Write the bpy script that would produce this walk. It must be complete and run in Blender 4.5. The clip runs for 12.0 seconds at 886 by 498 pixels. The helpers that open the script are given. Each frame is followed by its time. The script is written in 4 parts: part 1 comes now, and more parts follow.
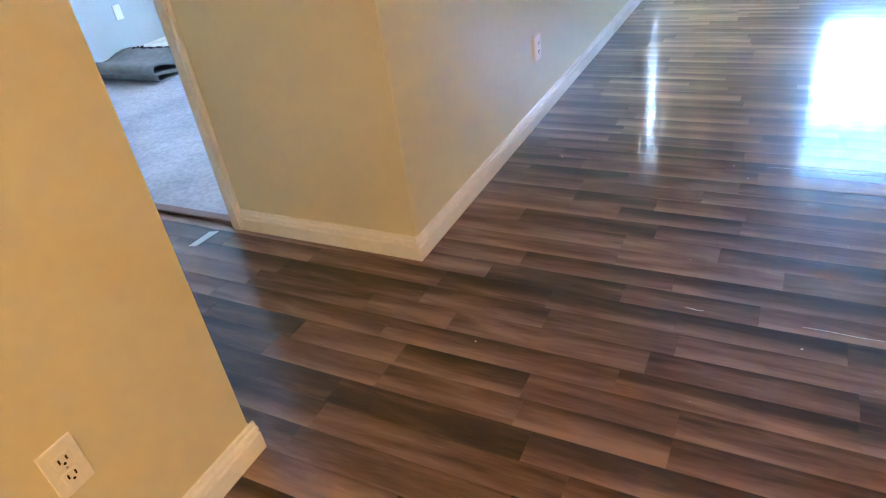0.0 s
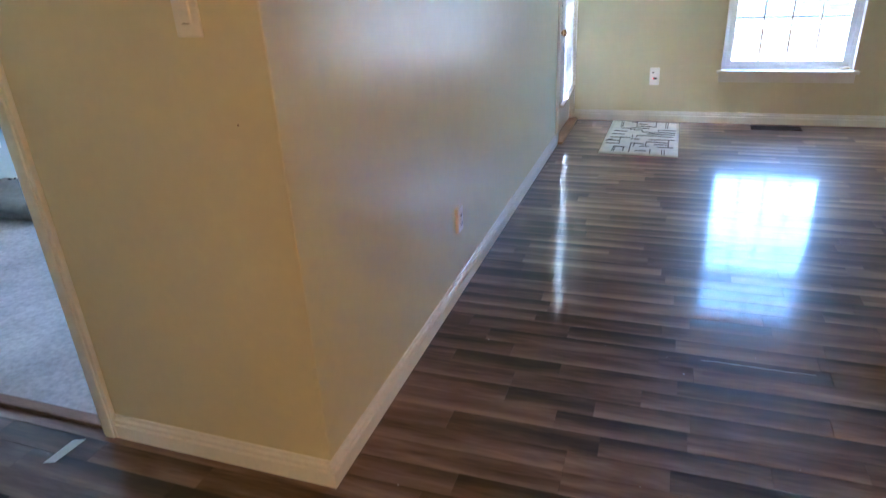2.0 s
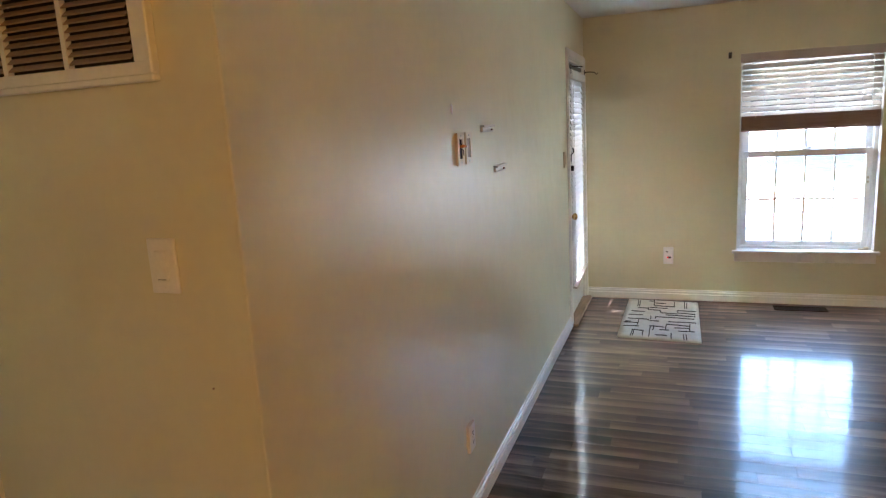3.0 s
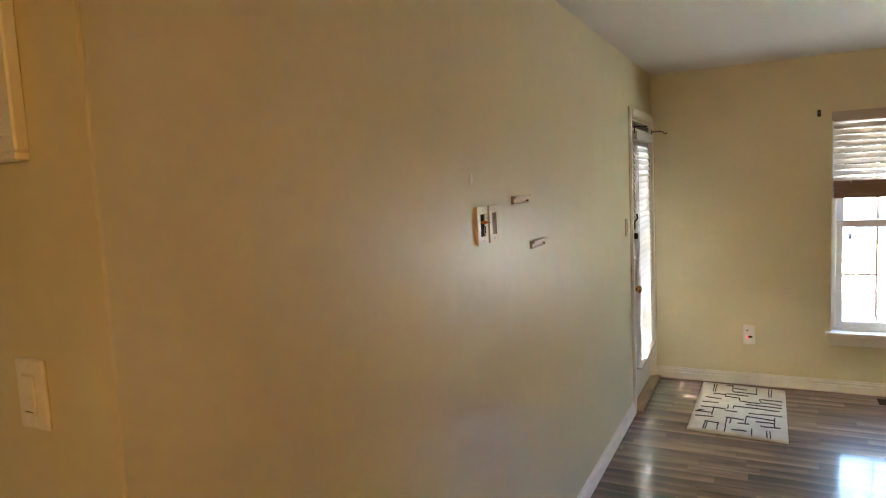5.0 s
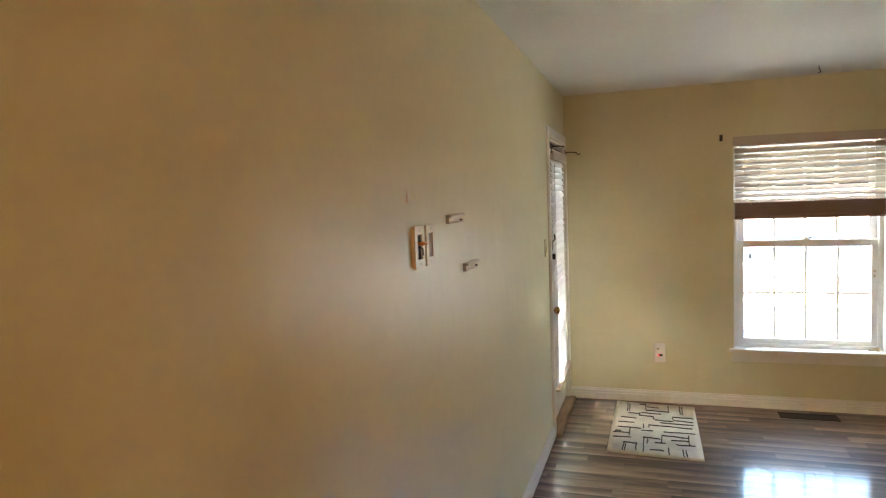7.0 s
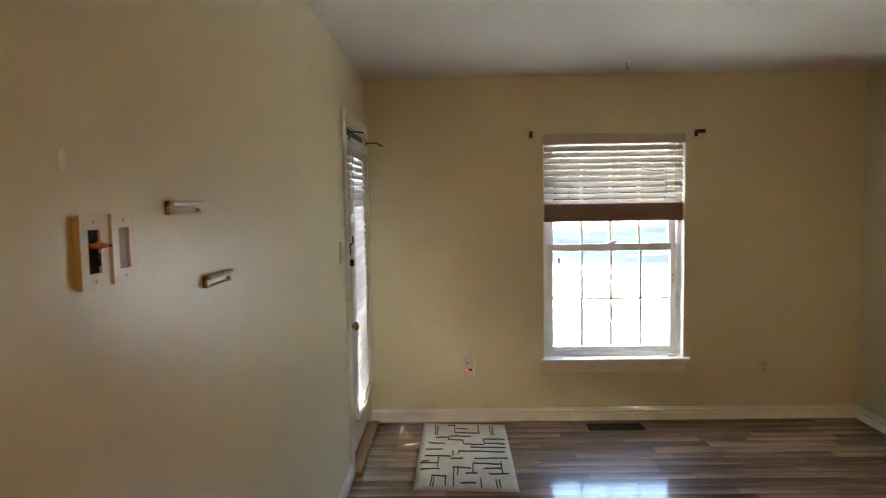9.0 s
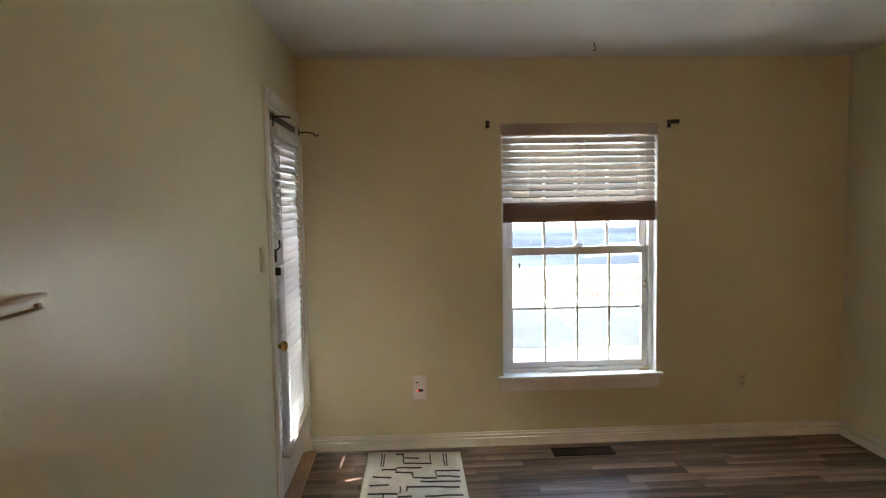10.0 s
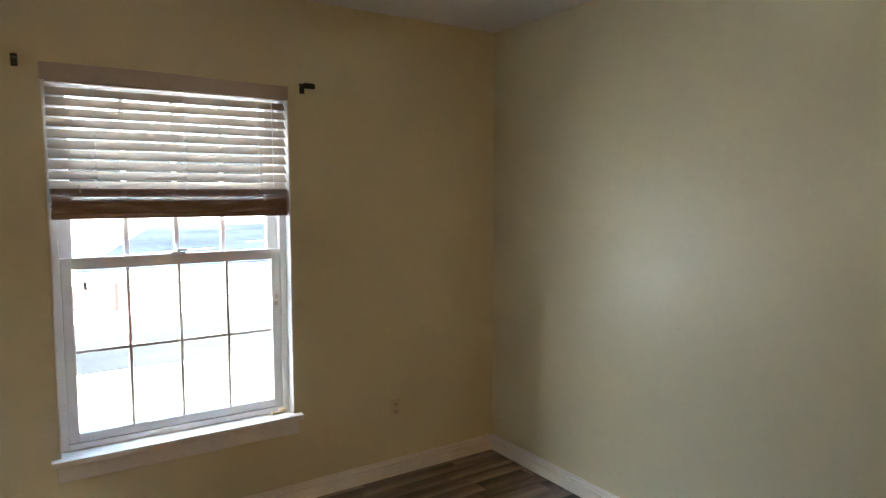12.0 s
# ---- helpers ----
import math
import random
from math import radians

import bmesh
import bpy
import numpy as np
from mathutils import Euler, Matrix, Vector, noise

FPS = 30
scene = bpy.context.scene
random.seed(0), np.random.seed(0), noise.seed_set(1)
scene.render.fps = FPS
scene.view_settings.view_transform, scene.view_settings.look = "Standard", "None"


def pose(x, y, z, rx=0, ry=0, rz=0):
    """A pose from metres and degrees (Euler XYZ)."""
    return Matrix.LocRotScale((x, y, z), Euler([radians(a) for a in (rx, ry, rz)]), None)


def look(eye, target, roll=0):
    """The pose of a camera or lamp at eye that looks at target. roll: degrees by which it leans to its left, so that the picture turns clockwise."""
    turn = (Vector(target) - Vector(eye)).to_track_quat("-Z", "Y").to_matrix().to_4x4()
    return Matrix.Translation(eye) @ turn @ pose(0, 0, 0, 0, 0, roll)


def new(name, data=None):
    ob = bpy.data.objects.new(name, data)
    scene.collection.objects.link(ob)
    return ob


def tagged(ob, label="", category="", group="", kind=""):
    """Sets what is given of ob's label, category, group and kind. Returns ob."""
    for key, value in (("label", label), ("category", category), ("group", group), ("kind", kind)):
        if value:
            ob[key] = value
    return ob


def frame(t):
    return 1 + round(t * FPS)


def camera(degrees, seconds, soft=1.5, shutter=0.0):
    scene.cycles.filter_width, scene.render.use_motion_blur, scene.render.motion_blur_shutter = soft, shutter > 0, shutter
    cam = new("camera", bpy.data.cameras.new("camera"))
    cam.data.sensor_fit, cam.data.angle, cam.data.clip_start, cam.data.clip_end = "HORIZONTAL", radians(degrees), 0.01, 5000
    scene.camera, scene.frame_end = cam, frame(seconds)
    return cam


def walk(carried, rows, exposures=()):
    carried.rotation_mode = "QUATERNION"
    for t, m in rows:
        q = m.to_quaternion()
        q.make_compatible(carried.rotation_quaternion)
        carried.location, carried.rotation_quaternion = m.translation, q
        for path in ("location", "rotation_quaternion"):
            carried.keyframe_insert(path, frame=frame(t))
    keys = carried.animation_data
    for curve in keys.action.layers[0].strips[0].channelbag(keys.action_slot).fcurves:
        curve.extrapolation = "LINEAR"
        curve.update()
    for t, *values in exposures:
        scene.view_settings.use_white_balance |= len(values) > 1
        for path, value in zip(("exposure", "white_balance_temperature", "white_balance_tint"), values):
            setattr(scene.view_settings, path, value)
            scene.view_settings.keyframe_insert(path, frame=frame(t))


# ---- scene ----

# ---------------------------------------------------------------- camera and walk
cam = camera(69.2, 12.0, soft=1.2, shutter=0.15)
PATH = [
    (0, (-0.02, -0.076, 1.258), (-0.883, 1.371, 0.18), -8.5),
    (0.5, (-0.06, -0.021, 1.245), (-0.899, 1.396, 0.11), -8.6),
    (1, (-0.157, 0.04, 1.288), (-0.91, 1.489, 0.133), -6.9),
    (1.5, (-0.215, 0.123, 1.335), (-0.88, 1.664, 0.248), -4.9),
    (2, (-0.219, 0.261, 1.44), (-0.847, 1.971, 0.615), -3.1),
    (2.5, (-0.264, 0.396, 1.569), (-0.925, 2.201, 1.019), -3.0),
    (3, (-0.288, 0.528, 1.606), (-0.978, 2.368, 1.232), -3.3),
    (3.5, (-0.227, 0.662, 1.623), (-0.978, 2.491, 1.321), -3.4),
    (3.7, (-0.184, 0.709, 1.629), (-1.012, 2.508, 1.35), -3.4),
    (5.3, (-0.241, 0.98, 1.658), (-1.147, 2.753, 1.47), -2.7),
    (5.5, (-0.239, 0.998, 1.653), (-1.134, 2.777, 1.47), -2.6),
    (6, (-0.3, 1.052, 1.657), (-1.184, 2.836, 1.473), -2.1),
    (6.5, (-0.383, 1.049, 1.663), (-1.198, 2.869, 1.507), -2.1),
    (7, (-0.418, 1.096, 1.654), (-1.038, 2.992, 1.502), -2.2),
    (7.5, (-0.457, 1.153, 1.646), (-0.908, 3.096, 1.495), -1.9),
    (7.7, (-0.444, 1.211, 1.646), (-0.844, 3.164, 1.477), -1.5),
    (9.5, (-0.469, 2.07, 1.579), (-0.416, 4.064, 1.429), -1.1),
    (10, (-0.402, 2.336, 1.572), (-0.306, 4.328, 1.421), -1.0),
    (10.5, (-0.328, 2.627, 1.55), (-0.072, 4.605, 1.393), -0.9),
    (11, (-0.266, 2.924, 1.532), (0.415, 4.797, 1.364), -0.4),
    (11.5, (-0.121, 3.176, 1.526), (0.818, 4.93, 1.321), -0.0),
    (12, (0.066, 3.358, 1.528), (1.164, 5.021, 1.356), 0.0),
]
EXPOSURES = [(0.0, 6.42, 4250, 2), (1.5, 6.35, 4200, 2), (2.0, 5.70, 4280, 2), (2.5, 5.5, 4600, 1), (3.5, 5.4, 5300, -2), (7.5, 5.35, 5950, -4), (9.5, 4.72, 5700, -2), (10.5, 4.57, 5650, -2), (12.0, 4.78, 5480, -2)]
walk(cam, [(t, look(eye, target, roll)) for t, eye, target, roll in PATH], EXPOSURES)

# ---------------------------------------------------------------- world, sun, large lights
SUN_ELEV, SUN_AZ = 50.0, 251.0  # azimuth clockwise from +y, where the sun stands
world = bpy.data.worlds.new("daylight")
scene.world = world
world.use_nodes = True
wn = world.node_tree.nodes
sky = wn.new("ShaderNodeTexSky")
sky.sky_type, sky.sun_disc = "NISHITA", False
sky.air_density, sky.dust_density, sky.ozone_density = 0.8, 10.0, 0.3
sky.sun_elevation, sky.sun_rotation = radians(SUN_ELEV), radians(SUN_AZ)
world.node_tree.links.new(sky.outputs[0], wn["Background"].inputs[0])
wn["Background"].inputs[1].default_value = 0.15


def lamp(name, kind, energy, colour, m, **kw):
    data = bpy.data.lights.new(name, kind)
    data.energy, data.color = energy, colour
    if kind == "SUN":
        data.angle = radians(0.53)
    if kind == "AREA":
        data.shape, data.size, data.size_y = "RECTANGLE", kw["size"], kw["size_y"]
    if kind == "POINT":
        data.shadow_soft_size = kw["size"]
    ob = new(name, data)
    ob.matrix_world = m
    return ob


az, el = radians(SUN_AZ), radians(SUN_ELEV)
sun_from = Vector((math.sin(az) * math.cos(el), math.cos(az) * math.cos(el), math.sin(el)))
lamp("sun", "SUN", 2.0, (1.0, 0.95, 0.87), look(sun_from * 20, (0, 0, 0)))
# sky light at the carpeted room's window
lamp("bedroom_sky_light", "AREA", 0.085, (0.76, 0.88, 1.0), look((-3.3, 4.75, 1.4), (-3.3, 2.0, 0.6)), size=1.0, size_y=1.2)
# the warm ceiling lamp of the hall behind the start of the walk
lamp("hall_ceiling_light", "POINT", 2.4, (1.0, 0.45, 0.10), pose(1.3, -1.8, 2.0), size=0.40)


# ---------------------------------------------------------------- materials
def material(name, base, rough=0.6, metal=0.0, noise_scale=6.0, vary=0.06, fine=90.0, fine_vary=0.03, bump=0.05,
             bump_scale=250.0, spec=0.5, coat=0.0, per_object=0.0, stretch=(1, 1, 1), wave=0.0):
    m = bpy.data.materials.new(name)
    m.use_nodes = True
    nt = m.node_tree
    b = nt.nodes["Principled BSDF"]
    b.inputs["Roughness"].default_value = rough
    b.inputs["Metallic"].default_value = metal
    b.inputs["Specular IOR Level"].default_value = spec
    b.inputs["Coat Weight"].default_value = coat
    co = nt.nodes.new("ShaderNodeTexCoord")
    mp = nt.nodes.new("ShaderNodeMapping")
    mp.inputs["Scale"].default_value = stretch
    nt.links.new(co.outputs["Object"], mp.inputs[0])

    def noise_tex(scale, detail):
        n = nt.nodes.new("ShaderNodeTexNoise")
        n.inputs["Scale"].default_value, n.inputs["Detail"].default_value = scale, detail
        nt.links.new(mp.outputs[0], n.inputs["Vector"])
        return n

    big, small = noise_tex(noise_scale, 4), noise_tex(fine, 3)
    total = None
    for n, amount in ((big, vary), (small, fine_vary)):
        r = nt.nodes.new("ShaderNodeMapRange")
        r.inputs[1].default_value, r.inputs[2].default_value = 0.3, 0.7
        r.inputs[3].default_value, r.inputs[4].default_value = 1 - amount, 1 + amount
        nt.links.new(n.outputs[0], r.inputs[0])
        if total is None:
            total = r.outputs[0]
        else:
            mul = nt.nodes.new("ShaderNodeMath")
            mul.operation = "MULTIPLY"
            nt.links.new(total, mul.inputs[0])
            nt.links.new(r.outputs[0], mul.inputs[1])
            total = mul.outputs[0]
    if per_object:
        oi = nt.nodes.new("ShaderNodeObjectInfo")
        r = nt.nodes.new("ShaderNodeMapRange")
        r.inputs[3].default_value, r.inputs[4].default_value = 1 - per_object, 1 + per_object
        nt.links.new(oi.outputs["Random"], r.inputs[0])
        mul = nt.nodes.new("ShaderNodeMath")
        mul.operation = "MULTIPLY"
        nt.links.new(total, mul.inputs[0])
        nt.links.new(r.outputs[0], mul.inputs[1])
        total = mul.outputs[0]
    mix = nt.nodes.new("ShaderNodeVectorMath")
    mix.operation = "SCALE"
    mix.inputs[0].default_value = base
    nt.links.new(total, mix.inputs["Scale"])
    nt.links.new(mix.outputs[0], b.inputs["Base Color"])
    rr = nt.nodes.new("ShaderNodeMapRange")
    rr.inputs[3].default_value, rr.inputs[4].default_value = max(rough - 0.06, 0.02), min(rough + 0.06, 1)
    nt.links.new(big.outputs[0], rr.inputs[0])
    nt.links.new(rr.outputs[0], b.inputs["Roughness"])
    if bump:
        bn = noise_tex(bump_scale, 2)
        bp = nt.nodes.new("ShaderNodeBump")
        bp.inputs["Strength"].default_value, bp.inputs["Distance"].default_value = bump, 0.002
        nt.links.new(bn.outputs[0], bp.inputs["Height"])
        nt.links.new(bp.outputs[0], b.inputs["Normal"])
        if wave:  # slow unevenness of the plaster under the paint
            wn_, wb = noise_tex(3.2, 2), nt.nodes.new("ShaderNodeBump")
            wb.inputs["Strength"].default_value, wb.inputs["Distance"].default_value = wave, 0.02
            nt.links.new(wn_.outputs[0], wb.inputs["Height"])
            nt.links.new(wb.outputs[0], bp.inputs["Normal"])
    return m


def glass_material(name, tint):
    m = bpy.data.materials.new(name)
    m.use_nodes = True
    b = m.node_tree.nodes["Principled BSDF"]
    b.inputs["Base Color"].default_value = (*tint, 1)
    b.inputs["Roughness"].default_value = 0.0
    b.inputs["IOR"].default_value = 1.02
    b.inputs["Transmission Weight"].default_value = 1.0
    return m


def translucent_material(name, base, share, rough=0.45, spec=0.5):
    m = material(name, base, rough=rough, spec=spec, vary=0.04, noise_scale=9, bump=0.0)
    nt = m.node_tree
    out, b = nt.nodes["Material Output"], nt.nodes["Principled BSDF"]
    tr = nt.nodes.new("ShaderNodeBsdfTranslucent")
    tr.inputs[0].default_value = (*base, 1)
    mx = nt.nodes.new("ShaderNodeMixShader")
    mx.inputs[0].default_value = share
    nt.links.new(b.outputs[0], mx.inputs[1])
    nt.links.new(tr.outputs[0], mx.inputs[2])
    nt.links.new(mx.outputs[0], out.inputs[0])
    return m


def plank_material(name, by_island):
    """Dark brown printed wood strip: long grain, a pale and a dark long edge, one tone a strip."""
    m = bpy.data.materials.new(name)
    m.use_nodes = True
    nt = m.node_tree
    link = nt.links.new
    b = nt.nodes["Principled BSDF"]
    co = nt.nodes.new("ShaderNodeTexCoord")
    if by_island:
        rnd = nt.nodes.new("ShaderNodeNewGeometry").outputs["Random Per Island"]
    else:
        rnd = nt.nodes.new("ShaderNodeObjectInfo").outputs["Random"]
    geo = nt.nodes.new("ShaderNodeNewGeometry")

    def math_node(op, a, c=None):
        n = nt.nodes.new("ShaderNodeMath")
        n.operation = op
        for i, v in enumerate((a, c)):
            if v is None:
                continue
            if isinstance(v, (int, float)):
                n.inputs[i].default_value = v
            else:
                link(v, n.inputs[i])
        return n.outputs[0]

    sep = nt.nodes.new("ShaderNodeSeparateXYZ")
    link(geo.outputs["Position"], sep.inputs[0])
    comb = nt.nodes.new("ShaderNodeCombineXYZ")
    link(math_node("ADD", math_node("MULTIPLY", sep.outputs[0], 1.0), math_node("MULTIPLY", rnd, 37.0)), comb.inputs[0])
    link(math_node("MULTIPLY", sep.outputs[1], 9.0), comb.inputs[1])
    link(math_node("MULTIPLY", rnd, 91.0), comb.inputs[2])

    def tex(scale, detail, dist=0.0):
        n = nt.nodes.new("ShaderNodeTexNoise")
        n.inputs["Scale"].default_value, n.inputs["Detail"].default_value = scale, detail
        n.inputs["Distortion"].default_value = dist
        link(comb.outputs[0], n.inputs["Vector"])
        return n.outputs[0]

    smoke, grain = tex(1.9, 3, 0.5), tex(10.0, 5, 0.9)
    # across the strip: 0 at one long edge, 1 at the other
    across = math_node("FRACT", math_node("DIVIDE", math_node("ADD", sep.outputs[1], 412 * STRIP - STRIP_Y0), STRIP))
    tone = math_node("ADD", math_node("MULTIPLY", smoke, 0.82), math_node("MULTIPLY", grain, 0.28))
    tone = math_node("ADD", tone, math_node("MULTIPLY", math_node("SUBTRACT", across, 0.5), math_node("MULTIPLY", math_node("ADD", math_node("FRACT", math_node("MULTIPLY", rnd, 7.13)), 0.10), -0.46)))
    tone = math_node("ADD", tone, math_node("MULTIPLY", math_node("SUBTRACT", rnd, 0.5), 0.32))
    ramp = nt.nodes.new("ShaderNodeValToRGB")
    stops = ((0.24, (0.015, 0.0085, 0.0065)), (0.44, (0.062, 0.034, 0.024)), (0.62, (0.155, 0.092, 0.065)), (0.86, (0.30, 0.20, 0.152)))
    ramp.color_ramp.elements[0].position, ramp.color_ramp.elements[0].color = stops[0][0], (*stops[0][1], 1)
    ramp.color_ramp.elements[1].position, ramp.color_ramp.elements[1].color = stops[3][0], (*stops[3][1], 1)
    for p, c in stops[1:3]:
        e = ramp.color_ramp.elements.new(p)
        e.color = (*c, 1)
    link(tone, ramp.inputs[0])
    link(ramp.outputs[0], b.inputs["Base Color"])
    haze = nt.nodes.new("ShaderNodeTexNoise")
    haze.inputs["Scale"].default_value, haze.inputs["Detail"].default_value = 3.0, 5
    link(geo.outputs["Position"], haze.inputs["Vector"])
    rr = nt.nodes.new("ShaderNodeMapRange")
    rr.inputs[1].default_value, rr.inputs[2].default_value = 0.3, 0.75
    rr.inputs[3].default_value, rr.inputs[4].default_value = 0.36, 0.46
    link(haze.outputs[0], rr.inputs[0])
    link(rr.outputs[0], b.inputs["Roughness"])
    b.inputs["Specular IOR Level"].default_value = 0.28
    b.inputs["Coat Weight"].default_value, b.inputs["Coat Roughness"].default_value, b.inputs["Coat IOR"].default_value = 1.0, 0.10, 1.5
    bp = nt.nodes.new("ShaderNodeBump")
    bp.inputs["Strength"].default_value, bp.inputs["Distance"].default_value = 0.06, 0.002
    flat = nt.nodes.new("ShaderNodeCombineXYZ")
    link(sep.outputs[0], flat.inputs[0])
    link(math_node("MULTIPLY", sep.outputs[1], 1.3), flat.inputs[1])
    off = nt.nodes.new("ShaderNodeVectorMath")
    off.operation = "DISTANCE"
    off.inputs[1].default_value = (0.20, 2.02 * 1.3, 0)
    link(flat.outputs[0], off.inputs[0])
    worn = nt.nodes.new("ShaderNodeMapRange")
    worn.interpolation_type = "SMOOTHSTEP"
    worn.inputs[1].default_value, worn.inputs[2].default_value = 0.15, 0.48
    worn.inputs[3].default_value, worn.inputs[4].default_value = 1.0, 0.0
    link(off.outputs["Value"], worn.inputs[0])
    lumps = nt.nodes.new("ShaderNodeTexNoise")
    lumps.inputs["Scale"].default_value, lumps.inputs["Detail"].default_value = 26.0, 4
    stretch = nt.nodes.new("ShaderNodeMapping")
    stretch.inputs["Scale"].default_value = (0.6, 1.8, 1)
    link(geo.outputs["Position"], stretch.inputs[0])
    link(stretch.outputs[0], lumps.inputs["Vector"])
    link(math_node("ADD", grain, math_node("MULTIPLY", math_node("MULTIPLY", lumps.outputs[0], worn.outputs[0]), 9.0)), bp.inputs["Height"])
    link(bp.outputs[0], b.inputs["Normal"])
    link(bp.outputs[0], b.inputs["Coat Normal"])
    return m


STRIP, STRIP_Y0 = 0.094, 0.741
PAINT = material("cream_wall_paint", (0.715, 0.665, 0.450), spec=0.6, rough=0.38, noise_scale=1.6, vary=0.03, fine=30, fine_vary=0.015, bump=0.06, bump_scale=110, wave=0.5)
CEIL = material("white_ceiling_paint", (0.80, 0.78, 0.74), rough=0.85, noise_scale=1.2, vary=0.03, bump=0.12, bump_scale=120)
TRIM = material("white_trim_paint", (0.84, 0.82, 0.78), rough=0.32, noise_scale=5, vary=0.05, fine=60, bump=0.04, bump_scale=90)
VINYL = material("white_vinyl", (0.86, 0.87, 0.88), rough=0.35, vary=0.04, bump=0.0)
PLATE = material("white_plastic", (0.86, 0.84, 0.80), rough=0.35, vary=0.03, bump=0.0)
PAINTED = material("painted_over_plastic", (0.66, 0.58, 0.42), rough=0.45, vary=0.03, bump=0.0)
IVORY = material("ivory_plastic", (0.70, 0.60, 0.42), rough=0.35, vary=0.05, bump=0.0)
CLIP = material("cream_metal_clip", (0.62, 0.56, 0.46), rough=0.35, metal=0.1, vary=0.05, bump=0.0)
BLACK = material("black_metal", (0.02, 0.018, 0.016), rough=0.4, metal=0.3, vary=0.1, bump=0.0)
# Near-black puts the shade of holes and slots into colour; also sticker and display.
DARK = material("hole_shade_and_black", (0.015, 0.012, 0.010), rough=0.9, bump=0.0)
BRASS = material("aged_brass", (0.62, 0.42, 0.16), rough=0.24, metal=1.0, vary=0.12, noise_scale=40, bump=0.0)
STEEL = material("screw_steel", (0.5, 0.48, 0.45), rough=0.35, metal=1.0, bump=0.0)
OAK = material("worn_oak_threshold", (0.34, 0.22, 0.12), rough=0.5, noise_scale=4, vary=0.25, fine=40, fine_vary=0.15, stretch=(8, 1, 8), bump=0.2)
DARKWOOD = material("dark_wood_strip", (0.20, 0.12, 0.072), rough=0.5, noise_scale=4, vary=0.25, fine=40, fine_vary=0.15, stretch=(1, 8, 8), bump=0.2)
REGISTER = material("brown_register_metal", (0.022, 0.016, 0.012), rough=0.7, metal=0.0, vary=0.12, bump=0.0, spec=0.12)
GRILLE = material("brown_louvre_paint", (0.30, 0.21, 0.15), rough=0.5, vary=0.08, bump=0.0)
# Warm room light is put into the white slats' beige base.
SLAT = translucent_material("warm_lit_white_slat", (0.56, 0.49, 0.41), 0.02)
DOORSLAT = translucent_material("white_door_slat", (0.72, 0.71, 0.72), 0.2, 0.6, 0.3)
# Shaded copy of the slat colour: the stack's dimness is in the taupe.
TAUPE = material("shaded_taupe_stack", (0.30, 0.20, 0.165), rough=0.5, noise_scale=5, vary=0.15, stretch=(1, 1, 14), bump=0.1)
# The valance's backlit dimness is put into this greige.
VALANCE = material("backlit_valance_greige", (0.52, 0.45, 0.39), rough=0.5, noise_scale=5, vary=0.06, bump=0.0)
CORD = material("white_cord", (0.75, 0.73, 0.70), rough=0.7, bump=0.0)
GLASS = glass_material("window_glass", (0.97, 0.985, 0.985))
CARPET = material("pale_carpet", (0.46, 0.43, 0.41), rough=0.95, noise_scale=3.0, vary=0.16, fine=45, fine_vary=0.16, bump=0.8, bump_scale=160, spec=0.1)
BEDPAINT = material("grey_blue_wall_paint", (0.50, 0.55, 0.58), rough=0.6, noise_scale=1.6, vary=0.03, bump=0.08, bump_scale=160)
RUGBACK = material("grey_rug_backing", (0.25, 0.24, 0.22), rough=0.95, noise_scale=14, vary=0.14, fine=200, fine_vary=0.12, bump=0.5, bump_scale=220, spec=0.1)
RUGDARK = material("dark_rug_pattern", (0.035, 0.035, 0.045), rough=0.95, vary=0.1, bump=0.3, spec=0.1)
MAT = material("cream_mat_pile", (0.62, 0.57, 0.48), rough=0.95, noise_scale=12, vary=0.10, fine=170, fine_vary=0.12, bump=0.7, bump_scale=240, spec=0.1)
MATLINE = material("dark_mat_pile", (0.055, 0.045, 0.038), rough=0.95, vary=0.15, bump=0.4, spec=0.1)
PAPER = material("white_paper", (0.78, 0.76, 0.72), rough=0.7, vary=0.05, bump=0.0)
SUBFLOOR = material("dark_joint", (0.045, 0.025, 0.018), rough=0.7, bump=0.0)
DOORPAINT = material("white_door_paint", (0.74, 0.74, 0.72), rough=0.4, vary=0.04, bump=0.03, bump_scale=90)
GROUND = material("pale_concrete_ground", (0.30, 0.295, 0.285), rough=0.9, noise_scale=0.3, vary=0.18, fine=4, fine_vary=0.08, bump=0.2, bump_scale=20)
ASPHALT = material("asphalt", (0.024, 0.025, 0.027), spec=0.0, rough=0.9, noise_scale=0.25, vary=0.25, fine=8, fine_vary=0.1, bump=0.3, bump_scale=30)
# The lot's shade is put into this near-black blue base.
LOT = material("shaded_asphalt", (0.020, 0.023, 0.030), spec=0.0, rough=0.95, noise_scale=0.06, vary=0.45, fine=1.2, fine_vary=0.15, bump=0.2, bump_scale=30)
KERB = material("concrete_kerb", (0.5, 0.49, 0.46), rough=0.9, noise_scale=1, vary=0.1, bump=0.1)
LINE = material("road_paint", (0.7, 0.7, 0.68), rough=0.8, noise_scale=2, vary=0.1, bump=0.0)
FENCE = material("cedar_fence", (0.085, 0.042, 0.034), rough=0.85, noise_scale=1.5, vary=0.2, fine=20, fine_vary=0.12, bump=0.2, per_object=0.2)
REDPOST = material("red_marker", (0.5, 0.05, 0.05), rough=0.5, vary=0.08, bump=0.0)
SIDING = material("pale_siding", (0.6, 0.58, 0.52), rough=0.8, noise_scale=1, vary=0.08, bump=0.1)
WIRE_O = material("orange_wire_nut", (0.65, 0.24, 0.04), rough=0.45, vary=0.08, bump=0.0)
